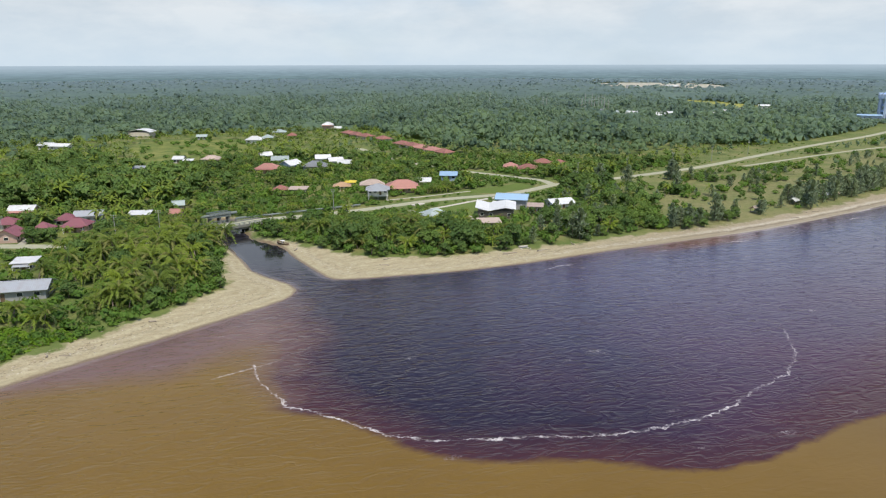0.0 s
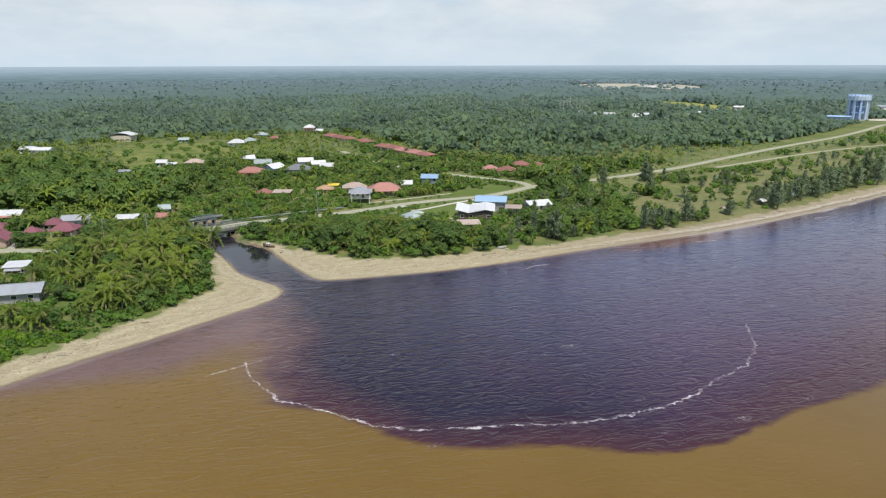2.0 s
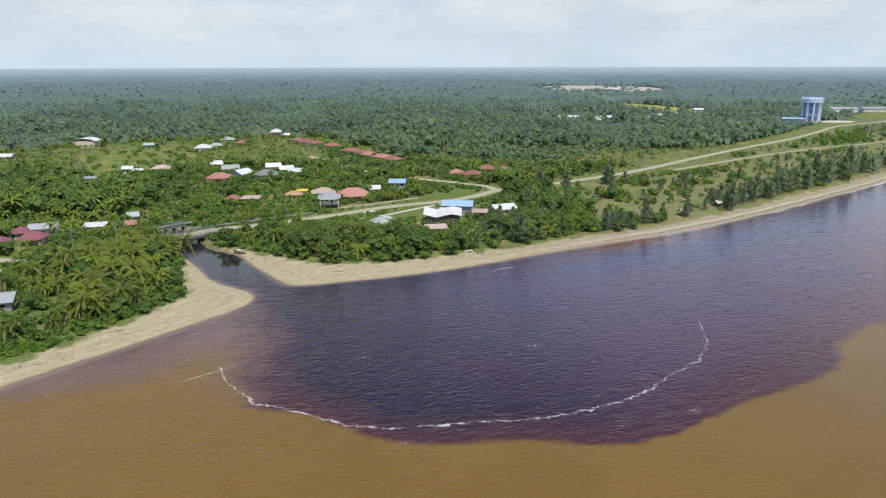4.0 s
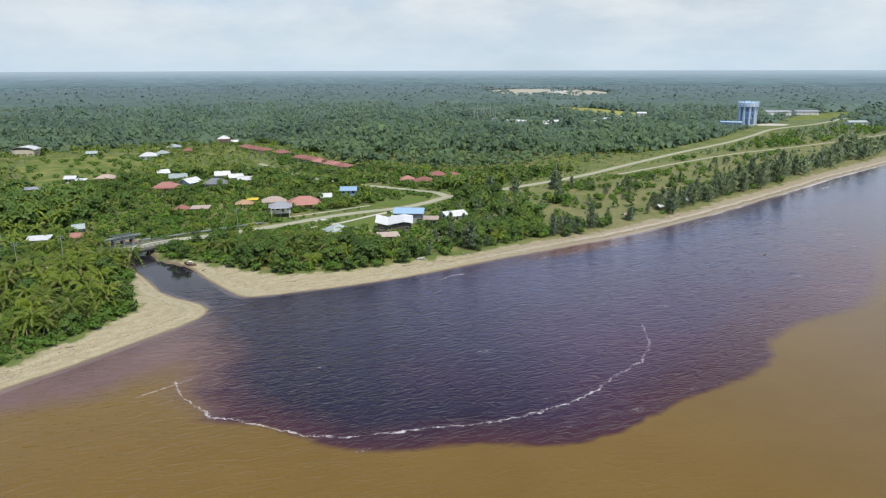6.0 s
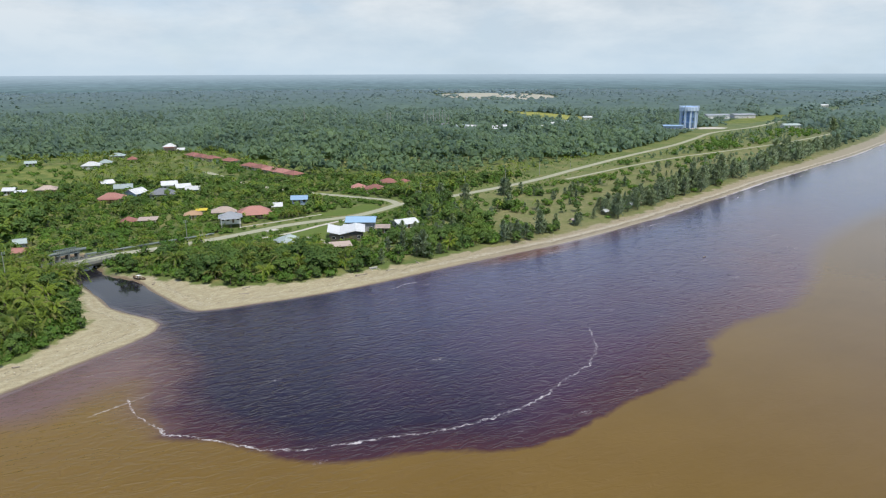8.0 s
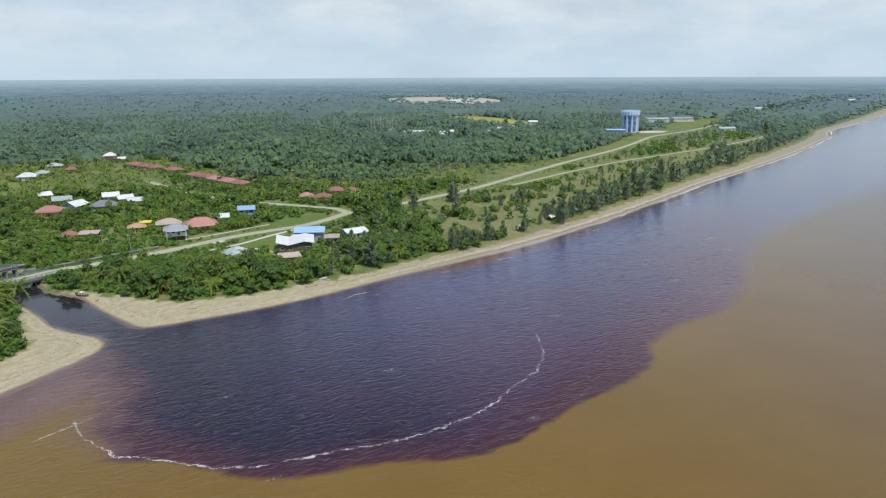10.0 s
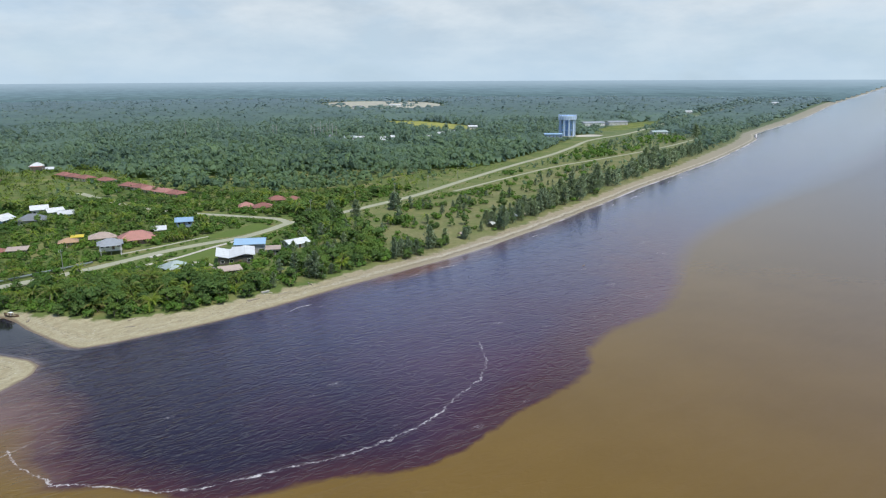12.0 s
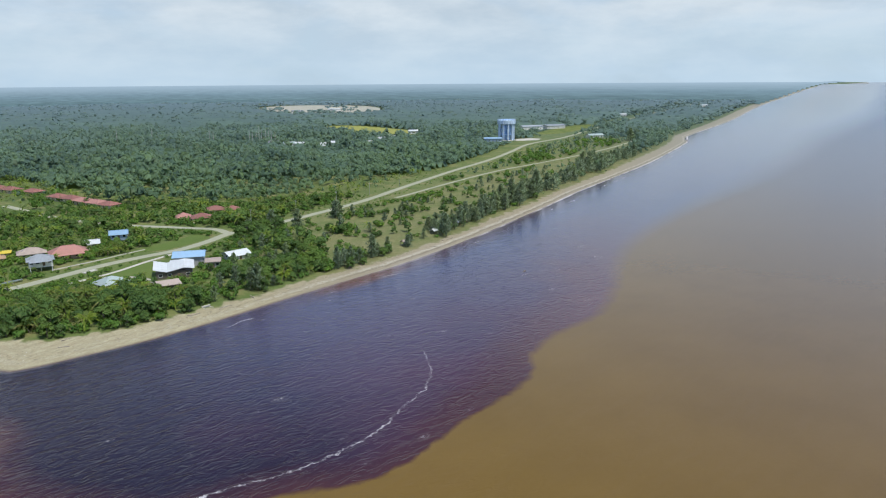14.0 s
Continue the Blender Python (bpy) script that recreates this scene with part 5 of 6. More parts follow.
def plant(kinds, x, y, z0, scale, label, category, group):
    name, trunk, crown = kinds[rng.integers(len(kinds))]
    base = new(name, None)
    base.matrix_basis = Matrix.LocRotScale((x, y, z0), Euler((0, 0, rng.uniform(0, math.tau))), (scale, scale, scale))
    for piece, me in (("trunk", trunk), ("crown", crown)):
        ob = new(piece, me)
        ob.parent = base
    tagged(base, label, category, group)


# clearings: x, y, reach across; plants stay low towards the camera, for its view
clear = HOUSE_SPOTS
ROADS = ((main_line, 5.0), (track_line, 5.5), (side_line, 3.6), (path_line, 2.4), (drive_line, 2.5), (lane_line, 2.6), (yard_line, 2.4), (pipe_line, 1.6))


MEADOW = np.array([(-225, 500), (-222, 552), (-160, 556), (-136, 506), (-142, 455), (-150, 395), (-172, 396), (-190, 440)])


field("field_meadow", [(float(x), float(y)) for x, y in MEADOW], MEADOW_GRASS, "sunlit yellow-green meadow beside the village", height=0.02)


def ceiling_at(p):
    """How tall plants may stand at the places p (0: none)."""
    tall = np.full(len(p), 30.0)
    for line, reach in ROADS:
        far, _ = distance(p, line)
        tall = np.where(far < reach, 0, tall)
    verge = (distance(p, main_line)[0] < np.interp(p[:, 0], (60, 130, 300, 480), (5, 13, 17, 22)))
    tall = np.where(verge, np.minimum(tall, 0.8), tall)
    for ring in field_rings:
        tall[inside(p, ring)] = 0
        if ring[:, 1].mean() > 600:
            away = p / np.hypot(*p.T)[:, None]
            for k in (35, 70):
                near = inside(p + away * k, ring)
                tall[near] = np.minimum(tall[near], 2.5)
    away = p / np.hypot(*p.T)[:, None]
    for k in (0, 15, 30, 45):
        near = inside(p + away * k, MEADOW)
        tall[near] = np.minimum(tall[near], 2.5 + 0.08 * k)
    for x, y, r in clear:
        d = p - (x, y)
        tall[np.hypot(*d.T) < abs(r) * 0.56 + 0.6] = 0
        if r < 0:
            near = (np.hypot(*d.T) < 12) & (d @ np.array((x, y + 10)) < 0)
            tall[near] = np.minimum(tall[near], 4.2)
            continue
        to = -np.array((x, y + 10)) / math.hypot(x, y + 10)
        ahead, across = d @ to, np.abs(d @ np.array((-to[1], to[0])))
        near = (ahead > 0) & (ahead < max(36, 0.17 * math.hypot(x, y))) & (across < r * 0.55 + 0.5) & (rng.random(len(p)) < (1.0 if r >= 20 else 0.78))
        tall[near] = np.minimum(tall[near], 3.1 + 55.0 / math.hypot(x, y) * np.maximum(ahead[near] - r * 0.5, 0))
    for line, reach, low, high in ((main_line, 5.0, 282, 1200), (main_line, 5.0, 200, 228.5), (track_line, 6.0, 360, 700), (side_line, 3, 340, 385), (lane_line, 2.2, 300, 330)):
        for x, y in line[::2]:
            if low < y < high and not 60 < x < 84 and (y > 232 or x < -130):
                to = -np.array((x, y + 10)) / math.hypot(x, y + 10)
                d = p - (x, y)
                ahead, across = d @ to, np.abs(d @ np.array((-to[1], to[0])))
                near = (ahead > 0) & (ahead < max(60, 0.16 * y)) & (across < 4 + 0.004 * y)
                tall[near] = np.minimum(tall[near], 0.6 + 55.0 / math.hypot(x, y) * np.maximum(ahead[near] - reach, 0))
    return tall


def jitter(cell, near, far, low=-42, high=66):
    """Places on a shaken grid inside a wedge, near to far metres away."""
    n = int(far / cell) + 2
    x, y = np.meshgrid(np.arange(-n, n + 1), np.arange(-20, n + 1))
    p = np.column_stack([x.ravel(), y.ravel()]) * cell + rng.uniform(-0.5, 0.5, (x.size, 2)) * cell
    d, a = np.hypot(*p.T), np.degrees(np.arctan2(p[:, 0], p[:, 1]))
    p = p[(d >= near) & (d < far) & (a > low) & (a < high)]
    shore, wide = shore_of(p)
    keep = shore > wide + 1.0
    return p[keep], (shore - wide)[keep]


def stand(p):
    """How thick each kind grows at the places p: palm, broadleaf, casuarina, shrub, and how tall."""
    x, y = p.T
    drift = np.array([noise.fractal((a * 0.012, b * 0.012, 3.0), 1.0, 2.0, 3) for a, b in p])
    palm, broad, needle, shrub, tall = (np.zeros(len(p)) + k for k in (0.75, 0.34, 0.0, 0.8, 6.0))
    grove = inside(p, np.array([(-140, 100), (-80, 118), (-60, 175), (-62, 240), (-84, 238), (-118, 218), (-150, 190)]))
    bank = inside(p, np.array([(-74, 236), (-40, 212), (-10, 200), (30, 214), (30, 232), (14, 252), (-30, 272), (-60, 262)]))
    wood = inside(p, np.array([(26, 214), (60, 224), (80, 234), (80, 262), (92, 286), (90, 318), (84, 340), (66, 338), (58, 318), (40, 262)]))
    belt = (x > 150) & (p @ AXIS_V < np.interp(p @ AXIS_U, (280, 420, 640, 900, 1600), (167, 168, 185, 225, 330)))
    coast_open = (x > 74) & (x < 420) & ~belt & ~wood & (p @ AXIS_V < np.interp(x, (80, 130, 200, 420), (246, 236, 222, 226)))
    swamp = (x < 0) & (y > 250) & (y < 360) & ~grove
    meadow = inside(p, MEADOW)
    forest = np.hypot(x, y) > np.interp(np.degrees(np.arctan2(x, y)), (-40, -20, -6, 0, 12, 30, 45, 60), (560, 640, 640, 470, 430, 620, 760, 800))
    dark_wood = inside(p, np.array([(-270, 310), (-180, 285), (-112, 292), (-104, 335), (-150, 385), (-175, 392), (-260, 440), (-330, 430)]))
    between = inside(p, np.array([(203, 452), (351, 579), (472, 698), (574, 763), (660, 710), (528, 612), (378, 530), (243, 454)]))
    forest &= ~between
    for where, values in ((between, (0.1, 0.28, 0.06, 0.6, 4.6)), (grove, (1.3, 0.05, 0.0, 0.7, 8.6)), (bank, (1.05, 0.42, 0.0, 1.0, 7.2)), (wood, (0.5, 0.42, 0.16, 0.6, 8.2)),
                          (belt, (0.0, 0.06, 1.6, 0.3, 10.5)), (coast_open, (0.06, 0.11, 0.14, 0.24, 5.4)), (swamp, (1.25, 0.1, 0.0, 0.9, 5.2)), (dark_wood, (0.55, 0.75, 0.0, 0.6, 9.0)), (meadow, (0.02, 0.05, 0.0, 0.16, 3.0)), (forest, (0.0, 0.97, 0.0, 0.0, 11.0))):
        for column, value in zip((palm, broad, needle, shrub, tall), values):
            column[where] = value
    clump = np.array([noise.noise((a * 0.05, b * 0.05, 9.0)) + 0.5 * noise.noise((a * 0.13, b * 0.13, 4.0)) for a, b in p[coast_open]])
    for column in (palm, broad, needle, shrub):
        column[coast_open] *= np.clip(0.45 + 4.0 * clump, 0.0, 3.0)
    thin = np.where(forest, 1.0, np.clip(0.92 + drift * 0.8, 0.4, 1.25))
    return palm * thin, broad * thin, needle, shrub * thin, tall * np.clip(1 + drift * 0.5, 0.7, 1.5), forest


CREEPER_BANK = np.array([(-170, 60), (-118, 92), (-96, 117), (-84, 131), (-72, 146), (-70, 151), (-84, 148), (-96, 149), (-108, 154), (-120, 152), (-150, 140)])
near_palm, near_broad, near_needle = [], [], []
far_palm, far_broad, far_needle, shrubs, woods, canopy = [], [], [], [], [], []
for cell, near, far in ((3.5, 90, 300), (4.2, 300, 460), (7.8, 460, 950)):
    p, inland = jitter(cell, near, far)
    limit = ceiling_at(p)
    palm, broad, needle, shrub, tall, forest = stand(p)
    u, w = rng.random(len(p)), rng.uniform(0.62, 1.3, len(p))
    grow = cell * cell / (17.0 if far <= 300 else 22.0)
    open_bank = inside(p, CREEPER_BANK)
    for k in np.flatnonzero(limit > 0.5):
        x, y = p[k]
        if open_bank[k] and rng.random() < 0.93:
            continue
        if inland[k] < 3.5 and not -170 < x < 24 and rng.random() < 0.85:
            continue
        h, top = tall[k] * w[k], limit[k]
        a, b, c = palm[k] * 0.5 * grow, broad[k] * 0.75 * grow, needle[k] * 0.6 * grow
        edge = 0.68 + 0.32 * min(inland[k] / 6.0, 1.0) if x < 30 else 0.4 + 0.6 * min(inland[k] / 8.0, 1.0)
        kind = "palm" if u[k] < a else "broad" if u[k] < a + b else "needle" if u[k] < a + b + c else "shrub"
        if kind == "palm" and -75 < x < 30 and inland[k] < 6.0:
            kind, h = "broad", h * 0.7
        if kind != "shrub" and min(h * edge, top) < 2.8:
            kind = "shrub"
        if kind == "shrub" and u[k] > a + b + c + shrub[k]:
            continue
        h = min(h * (edge if kind == "broad" else 1.0), top)
        if kind == "shrub":
            if far <= 460 or not forest[k]:
                s = rng.uniform(0.9, 1.9) * (1.0 if far <= 460 else 1.6)
                s = min(s, top / 1.6)
                shrubs.append((x, y, 1.2, s, rng.uniform(0.8, 1.3)))
            continue
        d = math.hypot(x, y)
        if kind == "palm":
            (near_palm if d < 300 else far_palm).append((x, y, 1.3, h / 9.0, 1.0))
        elif kind == "needle":
            (near_needle if d < 480 else far_needle).append((x, y, 1.3, h / 11.0, 1.0) if d < 480 else (x, y, 1.3, h / 10.0, 1.0))
        elif forest[k] or d > 460:
            woods.append((x, y, 0.8, h / 10.0, 1.0))
        else:
            (near_broad if d < 290 else far_broad).append((x, y, 1.2, h / 8.0, 1.0) if d < 290 else (x, y, 1.2, h / 8.0, 1.0))


# low bright scrub along the upper edge of the left beach
p, inland = jitter(2.1, 90, 250, -75, -10)
for (x, y), far in zip(p, inland):
    if x < -58 and far < 8.5 and rng.random() < 0.75 - 0.05 * far:
        shrubs.append((x, y, 1.15, rng.uniform(0.55, 1.1), rng.uniform(0.7, 1.2)))


# bright creepers over the open bank above the left beach, and grass tufts at the edge of the spit
creepers = []
p, inland = jitter(1.9, 60, 290, -80, -8)
bank = inside(p, CREEPER_BANK)
for (x, y), far, on_bank in zip(p, inland, bank):
    if on_bank or (x < -52 and far < 5.0 and y > 150 and rng.random() < 0.35):
        creepers.append((x, y, 0.85, rng.uniform(0.6, 1.25) if on_bank else rng.uniform(0.2, 0.5), rng.uniform(0.5, 1.0)))


# bushes and garden trees on the camera's side of the village houses, covering walls
for x, y, r in clear:
    if 312 < y < 680 and x < 110:
        facing = math.atan2(-y, -x)
        for k in range(8):
            a = facing + rng.uniform(-1.9, 1.9)
            far = abs(r) * rng.uniform(0.6, 0.85) + 0.8
            px, py = x + math.cos(a) * far, y + math.sin(a) * far
            if all(distance(np.array([(px, py)]), line)[0][0] > reach for line, reach in ROADS) and all(math.hypot(px - u, py - v) > abs(w) * 0.5 for u, v, w in clear):
                shrubs.append((px, py, 1.2, rng.uniform(0.9, 1.6), rng.uniform(0.9, 1.35)))


def share(rows, most):
    """The first most of the rows by distance from the river mouth, and the rest."""
    rows = sorted(rows, key=lambda r: math.hypot(r[0] + 20, r[1] - 190))
    return rows[:most], rows[most:]


near_palm, rest = share(near_palm, 280)
far_palm += [(x, y, z0, s * 1.1, k) for x, y, z0, s, k in rest]
near_broad, rest = share(near_broad, 230)
far_broad += rest
near_needle, rest = share(near_needle, 150)
far_needle += rest
for x, y, z0, s, _ in near_palm:
    plant(PALMS, x, y, z0, s, "tall coconut palm with arching green fronds", "palm tree", "coconut palms by the shore")
for x, y, z0, s, _ in near_broad:
    plant(BROADS, x, y, z0, s, "bushy green broadleaf tree behind the beach", "tree", "broadleaf trees by the shore")
for x, y, z0, s, _ in near_needle:
    plant(NEEDLES, x, y, z0, s, "dark feathery casuarina tree beside the beach", "tree", "casuarinas along the beach")
scatter("shrubs", SHRUBS, shrubs, LEAF_SHRUB, "dense low green scrub covering the land", "scrub")
scatter("creepers", SHRUBS, creepers, LEAF_CREEPER, "bright green creepers spreading down to the sand", "ground cover")
scatter("palm_grove", LOW_PALMS, far_palm, LEAF_PALM, "scattered coconut and oil palms among scrub", "palms")
scatter("woodland", LOW_BROADS, far_broad, LEAF_BROAD, "green broadleaf woodland around the village", "woods")
scatter("casuarina_belt", LOW_NEEDLES, far_needle, LEAF_NEEDLE, "dark casuarina belt along the far beach", "woods")

# the forest that reaches the horizon
for cell, near, far in ((10.0, 950, 1200), (18.0, 1200, 2450)):
    p, inland = jitter(cell, near, far)
    keep = np.ones(len(p), bool)
    for ring in field_rings:
        away = p / np.hypot(*p.T)[:, None]
        patchy = ring[:, 1].mean() > 1300
        clumps = np.array([noise.noise((x * 0.02, y * 0.006, 5.0)) > 0.3 for x, y in p])
        for k in (0, 40) if patchy else (0, 40, 80):
            keep &= ~inside(p + away * k, ring) | (patchy & clumps)
    for line, reach in ROADS[:1]:
        keep &= distance(p, line)[0] > 9
    for x, y, r in clear:
        if math.hypot(x, y) > 500:
            d = p - (x, y)
            to = -np.array((x, y)) / math.hypot(x, y)
            ahead, across = d @ to, np.abs(d @ np.array((-to[1], to[0])))
            keep &= ~((ahead > -r) & (ahead < 90) & (across < r * 0.6))
    p = p[keep]
    h = rng.uniform(0.6, 1.3, len(p)) * np.array([1 + 0.3 * noise.noise((x * 0.012, y * 0.008, 7.0)) for x, y in p])
    for (x, y), s in zip(p, h):
        if near >= 1200:
            canopy.append((x, y, 0.0, s * 1.08, 0.9))
        else:
            woods.append((x, y, 0.5, s * 1.2, 0.95))

# lower storey of the forest, closing the gaps between the crowns
ring, turn = 560 * (2450 / 560) ** np.linspace(0, 1, 190), np.radians(np.linspace(-42, 64, 420))
p = np.stack([ring[:, None] * np.sin(turn), ring[:, None] * np.cos(turn)], 2).reshape(-1, 2) + rng.normal(size=(190 * 420, 2)) * 1.5
shore, wide = shore_of(p)
limit = np.minimum(ceiling_at(p), (shore - wide - 6) * 0.5)
away = p / np.hypot(*p.T)[:, None]
for field_ring in field_rings:
    for k in (0, 40, 80):
        limit[inside(p + away * k, field_ring)] = 0
_, _, _, _, _, forest = stand(p)
tall = np.where(forest, np.minimum(limit - 2.0, rng.uniform(6.6, 10.2, len(p))), -1.0) * np.interp(np.hypot(*p.T), (600, 850, 1300), (0.55, 0.72, 1.0))
grid = tall.reshape(190, 420)
for most in (4.5, 0.5):      # the storey slopes down to the ground along its edges
    edge = np.zeros(grid.shape, bool)
    bare = grid <= 0.3
    for a, b in ((1, 0), (-1, 0), (0, 1), (0, -1)) if most < 1 else ((2, 0), (-2, 0), (0, 2), (0, -2), (1, 1), (-1, -1), (1, -1), (-1, 1)):
        edge |= np.roll(bare, (a, b), (0, 1))
    grid = np.where(edge & ~bare, np.minimum(grid, most), grid)
tall = grid.ravel()
i = (np.arange(189)[:, None] * 420 + np.arange(419)).ravel()
quads = np.stack([i, i + 1, i + 421, i + 420], 1)
quads = quads[(tall[quads] > 0.3).all(1) & (shore[quads] > wide[quads]).all(1)]
# stand carries the painted haze here too, growing with distance
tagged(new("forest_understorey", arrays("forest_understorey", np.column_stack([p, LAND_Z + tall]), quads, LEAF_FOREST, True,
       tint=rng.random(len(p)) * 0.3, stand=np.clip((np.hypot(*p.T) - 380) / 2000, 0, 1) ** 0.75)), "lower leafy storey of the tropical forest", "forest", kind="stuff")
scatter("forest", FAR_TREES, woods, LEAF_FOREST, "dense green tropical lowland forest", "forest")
scatter("far_forest", TINY_TREES, canopy, LEAF_FOREST, "unbroken forest canopy reaching the horizon, greyed by painted haze", "forest")
for k in range(32):
    plant(PALMS, -12 + (k % 8) * 2.3 + rng.uniform(-0.4, 0.4), 318 + (k // 8) * 4.0 + (k % 8) * 0.7, 1.4, 0.48 * rng.uniform(0.8, 1.2), "young low yellow-green palm in a garden row", "palm tree", "young palms in the garden")


# tall palms at the end of the grove, in front of the bridge approach
for x, y, size in ((-88, 219, 1.0), (-84.5, 222, 1.1), (-81, 220, 1.05), (-77.5, 223, 1.1), (-74, 221, 1.0), (-71, 224, 0.95), (-79, 226, 1.05)):
    plant(PALMS, x + rng.uniform(-0.8, 0.8), y + rng.uniform(-0.8, 0.8), 1.3, size * rng.uniform(0.95, 1.15), "tall coconut palm with arching green fronds", "palm tree", "coconut palms by the shore")

# trees close beside the highway where it leaves the bend
for k in range(11):
    x = 58 + 2.4 * k + rng.uniform(-1.0, 1.0)
    y = np.interp(x, (55, 84, 112, 150), (343, 359, 377, 404)) - 9.5 - 5.0 * rng.random()
    plant(NEEDLES if k % 5 == 3 else BROADS, x, y, 1.2, rng.uniform(0.75, 1.15), "bushy green roadside tree by the highway", "tree", "trees beside the highway")

# clumps of trees on the open grass between the highway and the beach
for x, y, spread, needles, broads, size in ((47, 235, 2.5, 2, 2, 1.0), (75, 291, 4.0, 1, 4, 0.85), (79, 252, 3.5, 1, 3, 0.6), (88, 251, 3.0, 3, 2, 0.62), (96, 255, 3.0, 3, 2, 0.7), (108, 262, 3.0, 3, 2, 0.85),
                                            (114, 266, 2.0, 2, 1, 0.75), (126, 272, 0.8, 2, 0, 0.65), (107, 317, 3.0, 1, 4, 0.8), (95, 344, 2.2, 2, 1, 0.85), (120, 360, 2.4, 3, 0, 0.95),
                                            (126, 357, 3.0, 1, 3, 0.75), (138, 353, 3.0, 1, 3, 0.65), (122, 300, 3.0, 0, 3, 0.55), (152, 352, 5.0, 1, 4, 0.6), (164, 357, 4.0, 1, 3, 0.6)):
    for k in range(needles + broads):
        px, py = x + rng.normal() * spread * 0.8, y + rng.normal() * spread * 0.6
        plant(NEEDLES if k < needles else BROADS, px, py, 1.2, size * rng.uniform(0.8, 1.2) * (1.0 if k < needles else 0.85),
              "feathery casuarina in a clump on the open grass" if k < needles else "bushy green tree on the open coastal grass", "tree", "clumps of trees on the coastal grass")


def dead_tree(x, y, height):
    """A bare pale trunk with a few broken limbs."""
    t = tagged(new("dead_tree"), "bare bleached dead trunk standing out of the forest", "dead tree", "dead trunks in the forest")
    t.matrix_basis = pose(x, y, LAND_Z, 0, 0, rng.uniform(0, 360))
    part("trunk", Geo().tube([(0, 0, -0.4), (0.1, 0, height * 0.5), (-0.1, 0.1, height)], [0.36, 0.28, 0.14], 7), SNAG, t)
    for k in range(3):
        a, z0 = k * 2.2 + rng.uniform(-0.4, 0.4), height * (0.62 + 0.12 * k)
        part("limb", Geo().tube([(0, 0, z0), (math.cos(a) * 1.4, math.sin(a) * 1.4, z0 + 1.3)], [0.17, 0.08], 5), SNAG, t)


for k in range(9):
    dead_tree(166 + 3.6 * k + rng.uniform(-1.0, 1.0), 846 - 1.0 * k + rng.uniform(-5, 5), rng.uniform(17, 24))
for x, y in ((121, 858), (126, 862), (60, 905), (20, 880)):
    dead_tree(x, y, rng.uniform(19, 25))


# ---- small things on the beach ----
def boat(x, y, turn):
    """An open wooden boat drawn up on the bank."""
    t = tagged(new("wooden_boat"), "small dark wooden boat with a white canopy on the bank", "boat")
    t.matrix_basis = pose(x, y, 0.35, 0, 0, turn)
    n, g = 9, Geo()
    hull = []
    for k in range(n):
        s = k / (n - 1) * 2 - 1
        w, keel = 0.85 * (1 - abs(s) ** 2.6) + 0.05, 0.25 * abs(s) ** 3
        hull += [(s * 3.2, -w, 0.75 + 0.3 * s * s), (s * 3.2, -w * 0.6, 0.2 + keel), (s * 3.2, 0, keel), (s * 3.2, w * 0.6, 0.2 + keel), (s * 3.2, w, 0.75 + 0.3 * s * s)]
    g.add(hull, [(k * 5 + j, (k + 1) * 5 + j, (k + 1) * 5 + j + 1, k * 5 + j + 1) for k in range(n - 1) for j in range(4)])
    part("hull", g, DOOR, t, "dark stained hull")
    for s in (-1.6, 0.2, 1.7):
        part("thwart", Geo().box((s, 0, 0.62), (0.3, 1.3, 0.06)), DRIFTWOOD, t)
    part("canopy", Geo().slab([(-0.9, -0.55, 1.5), (0.5, -0.55, 1.5), (0.5, 0.55, 1.5), (-0.9, 0.55, 1.5)], 0.06), TRIM, t, "white canopy")
    for sx in (-0.8, 0.4):
        for sy in (-0.5, 0.5):
            part("canopy_post", Geo().box((sx, sy, 1.05), (0.06, 0.06, 0.9)), TRIM, t)


boat(-54.5, 230, -40)


def beach_hut(x, y, turn, roof):
    t = tagged(new("beach_hut"), "open timber beach hut with a pale roof", "hut")
    t.matrix_basis = pose(x, y, 1.3, 0, 0, turn)
    for sx in (-1.3, 1.3):
        for sy in (-1.1, 1.1):
            part("post", Geo().box((sx, sy, 1.0), (0.14, 0.14, 2.4)), BARK, t)
    for piece, geo in roof_panels("gable", 2.8, 2.4, 2.2, 0.8, 0.5):
        part(piece, geo, roof, t)
    part("bench", Geo().box((0, 0.9, 0.45), (2.4, 0.4, 0.08)), DRIFTWOOD, t)


beach_hut(150, 293, 30, ROOF_WHITE)
beach_hut(153, 299, 20, ROOF_GREY)
beach_hut(126, 276, 30, ROOF_TAN)
beach_hut(171, 307, 30, ROOF_GREY)
beach_hut(178, 311, 35, ROOF_TAN)


def culvert(x, y, turn):
    """A concrete drain outlet with wing walls above the beach."""
    t = tagged(new("culvert"), "weathered concrete culvert outlet above the beach", "culvert")
    t.matrix_basis = pose(x, y, 0.9, 0, 0, turn)
    part("floor", Geo().box((0, -0.6, -0.1), (2.8, 3.6, 0.3)), CONCRETE, t)
    for s in (-1, 1):
        part("wing_wall", Geo().box((s * 1.4, 0.1, 0.1), (0.3, 2.0, 0.45), 0.12 * s), CONCRETE, t)
    part("lintel", Geo().box((0, 1.2, 0.75), (3.4, 0.5, 0.4)), CONCRETE, t)
    # solid dark block that paints the shade inside the opening
    part("mouth", Geo().box((0, 0.9, 0.3), (2.4, 0.3, 0.6)), ROOF_DARK, t, "dark block in place of the shade in the drain mouth")


culvert(27, 221.5, 25)


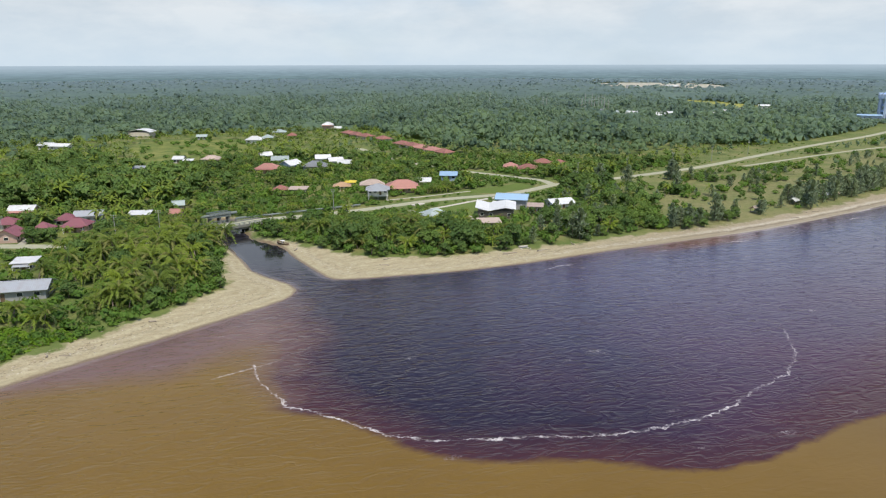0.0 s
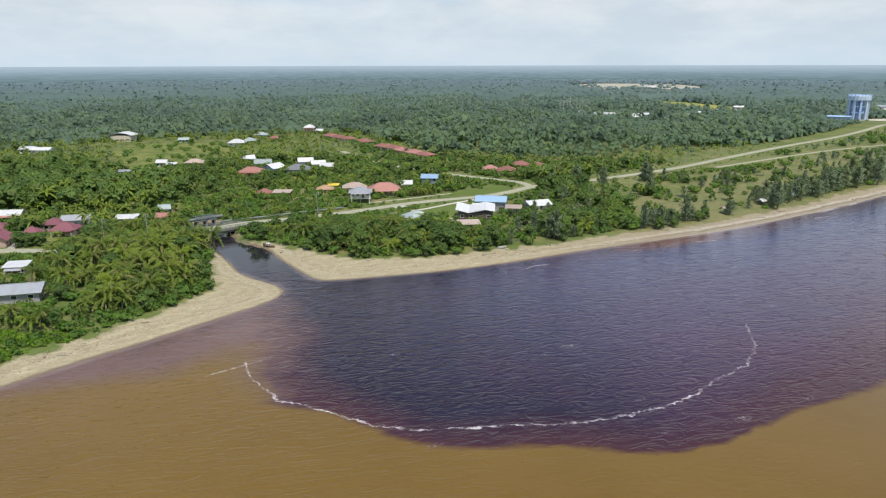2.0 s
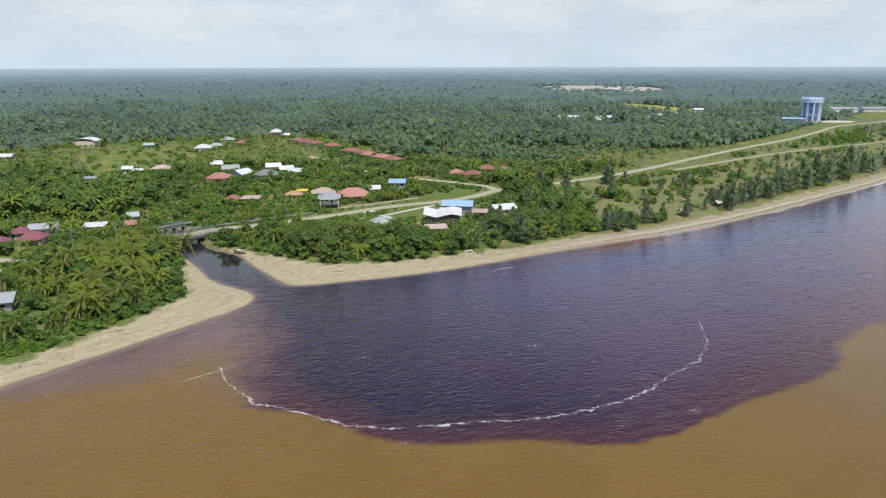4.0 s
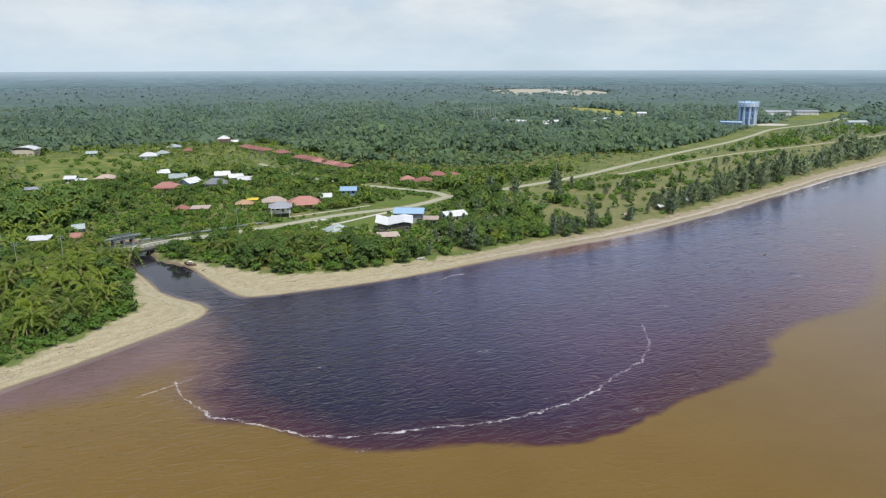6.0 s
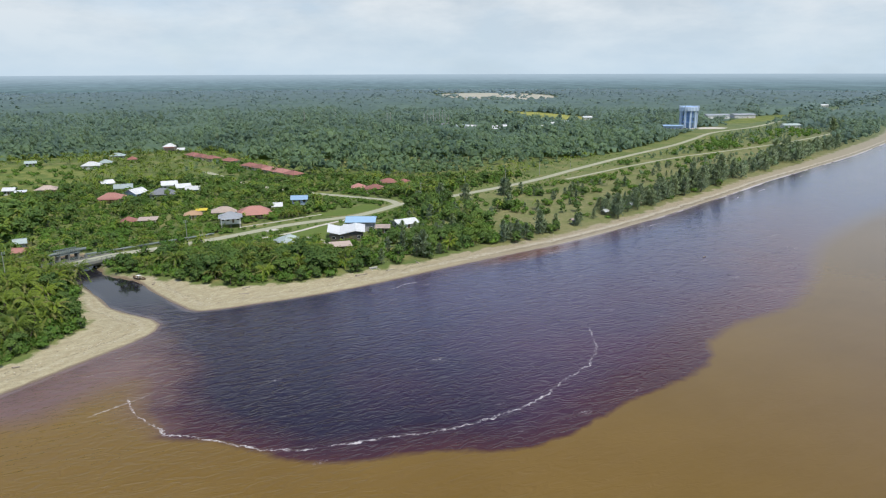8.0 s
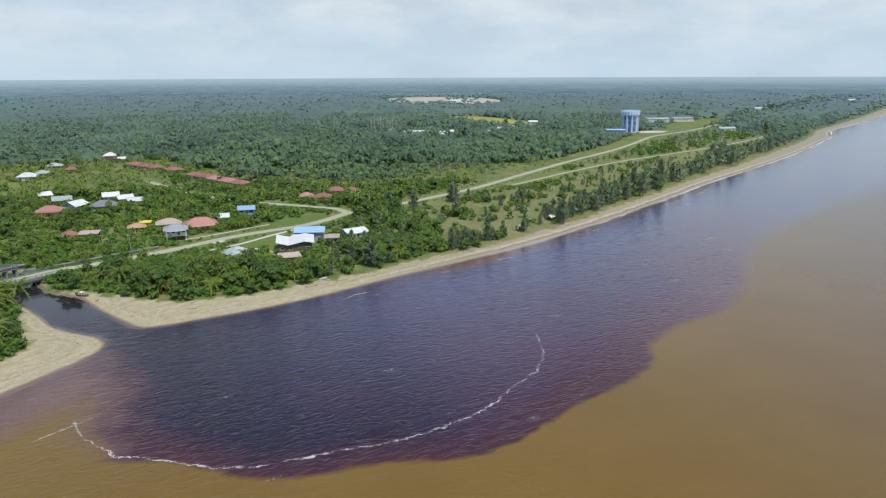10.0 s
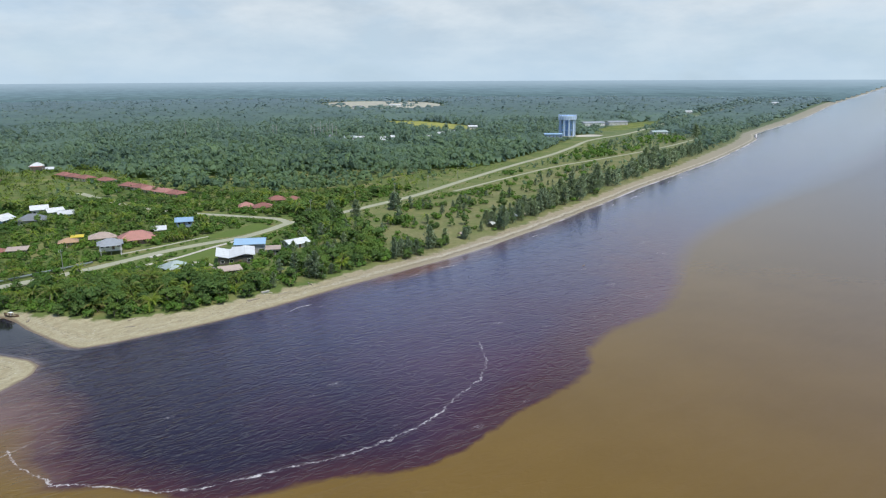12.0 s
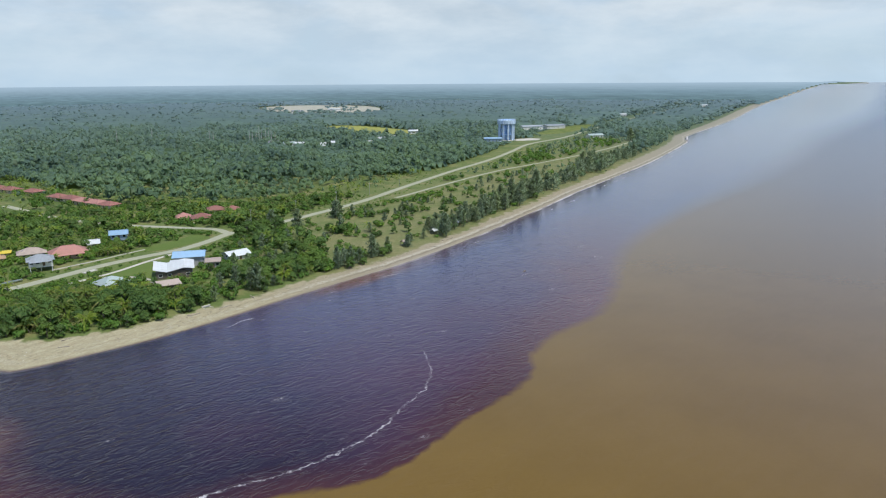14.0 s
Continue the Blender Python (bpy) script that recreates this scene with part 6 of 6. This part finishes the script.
def log(x, y, length, turn, thick):
    g = Geo()
    g.tube([(-length / 2, 0, thick), (-length / 6, 0.1 * length * rng.uniform(-1, 1), thick * 0.9), (length / 5, 0.08 * length * rng.uniform(-1, 1), thick), (length / 2, 0, thick * 1.2)], [thick, thick * 0.95, thick * 0.75, thick * 0.4], 7)
    g.tube([(length / 5, 0, thick), (length / 3, length * 0.14, thick * 2.2)], [thick * 0.4, thick * 0.15], 5)
    ob = new("driftwood_log", g.mesh("driftwood_log", DRIFTWOOD, True))
    s, w = shore_of(np.array([(x, y)]))
    z0 = 1.15 * float(np.clip(s[0] / max(w[0], 1.5), 0, 1)) ** 0.75 + 0.35 * float(np.clip((s[0] - w[0]) / 5, 0, 1))
    ob.matrix_basis = pose(x, y, z0 - thick * 0.3, 0, 0, turn)
    tagged(ob, "bleached driftwood log lying on the sand", "driftwood", "driftwood on the beach")


drift = Geo().tube([(-1.1, 0, 0.05), (0, 0.1, 0.12), (0.9, 0, 0.1)], [0.16, 0.3, 0.12], 7)
ob = new("floating_log", drift.mesh("floating_log", BARK, True))
ob.matrix_basis = pose(155, 214, 0, 0, 0, 25)
tagged(ob, "dark waterlogged log drifting on the water", "driftwood")
for k in range(46):
    q = coast[rng.integers(20, len(coast) - 60)]
    side = rng.uniform(0.45, 1.0)
    d = rng.normal(size=2) * 2.0
    cand = q[:2] + AXIS_V * q[2] * side + d
    s, w = shore_of(cand[None])
    if 2.5 < s[0] < w[0] + 2 and w[0] > 6 and abs(cand[0]) < 260:
        log(cand[0], cand[1], rng.uniform(1.5, 5.0), rng.uniform(0, 180), rng.uniform(0.1, 0.26))


# twigs, husks and pebbles strewn over the upper sand
chips = Geo()
q = coast[rng.integers(12, len(coast) - 150, 9000)]
spots = q[:, :2] + AXIS_V * (q[:, 2] * rng.uniform(0.1, 1.0, 9000))[:, None] + rng.normal(size=(9000, 2)) * 2.5
spots = spots[np.abs(spots[:, 0]) < 300]
inland, wide = shore_of(spots)
for (x, y), sh, w in zip(spots, inland, wide):
    if not 2.2 < sh < w + 1.5 or rng.random() > 0.25 + 0.75 * math.exp(-((sh - 6.5) / 3.0) ** 2):
        continue
    z0 = 1.15 * min(sh / max(w, 1.5), 1.0) ** 0.75 + 0.03
    a, size, thin = rng.uniform(0, math.pi), rng.uniform(0.1, 0.36), rng.uniform(0.12, 0.6)
    c, e = math.cos(a) * size, math.sin(a) * size
    chips.add([(x - c, y - e, z0), (x + e * thin, y - c * thin, z0), (x + c, y + e, z0 + 0.02), (x - e * thin, y + c * thin, z0), (x, y, z0 + size * 0.3)],
              [(0, 1, 4), (1, 2, 4), (2, 3, 4), (3, 0, 4), (3, 2, 1, 0)])
tagged(new("beach_litter", chips.mesh("beach_litter", LITTER)), "twigs, husks and pale debris strewn on the sand", "debris", kind="stuff")
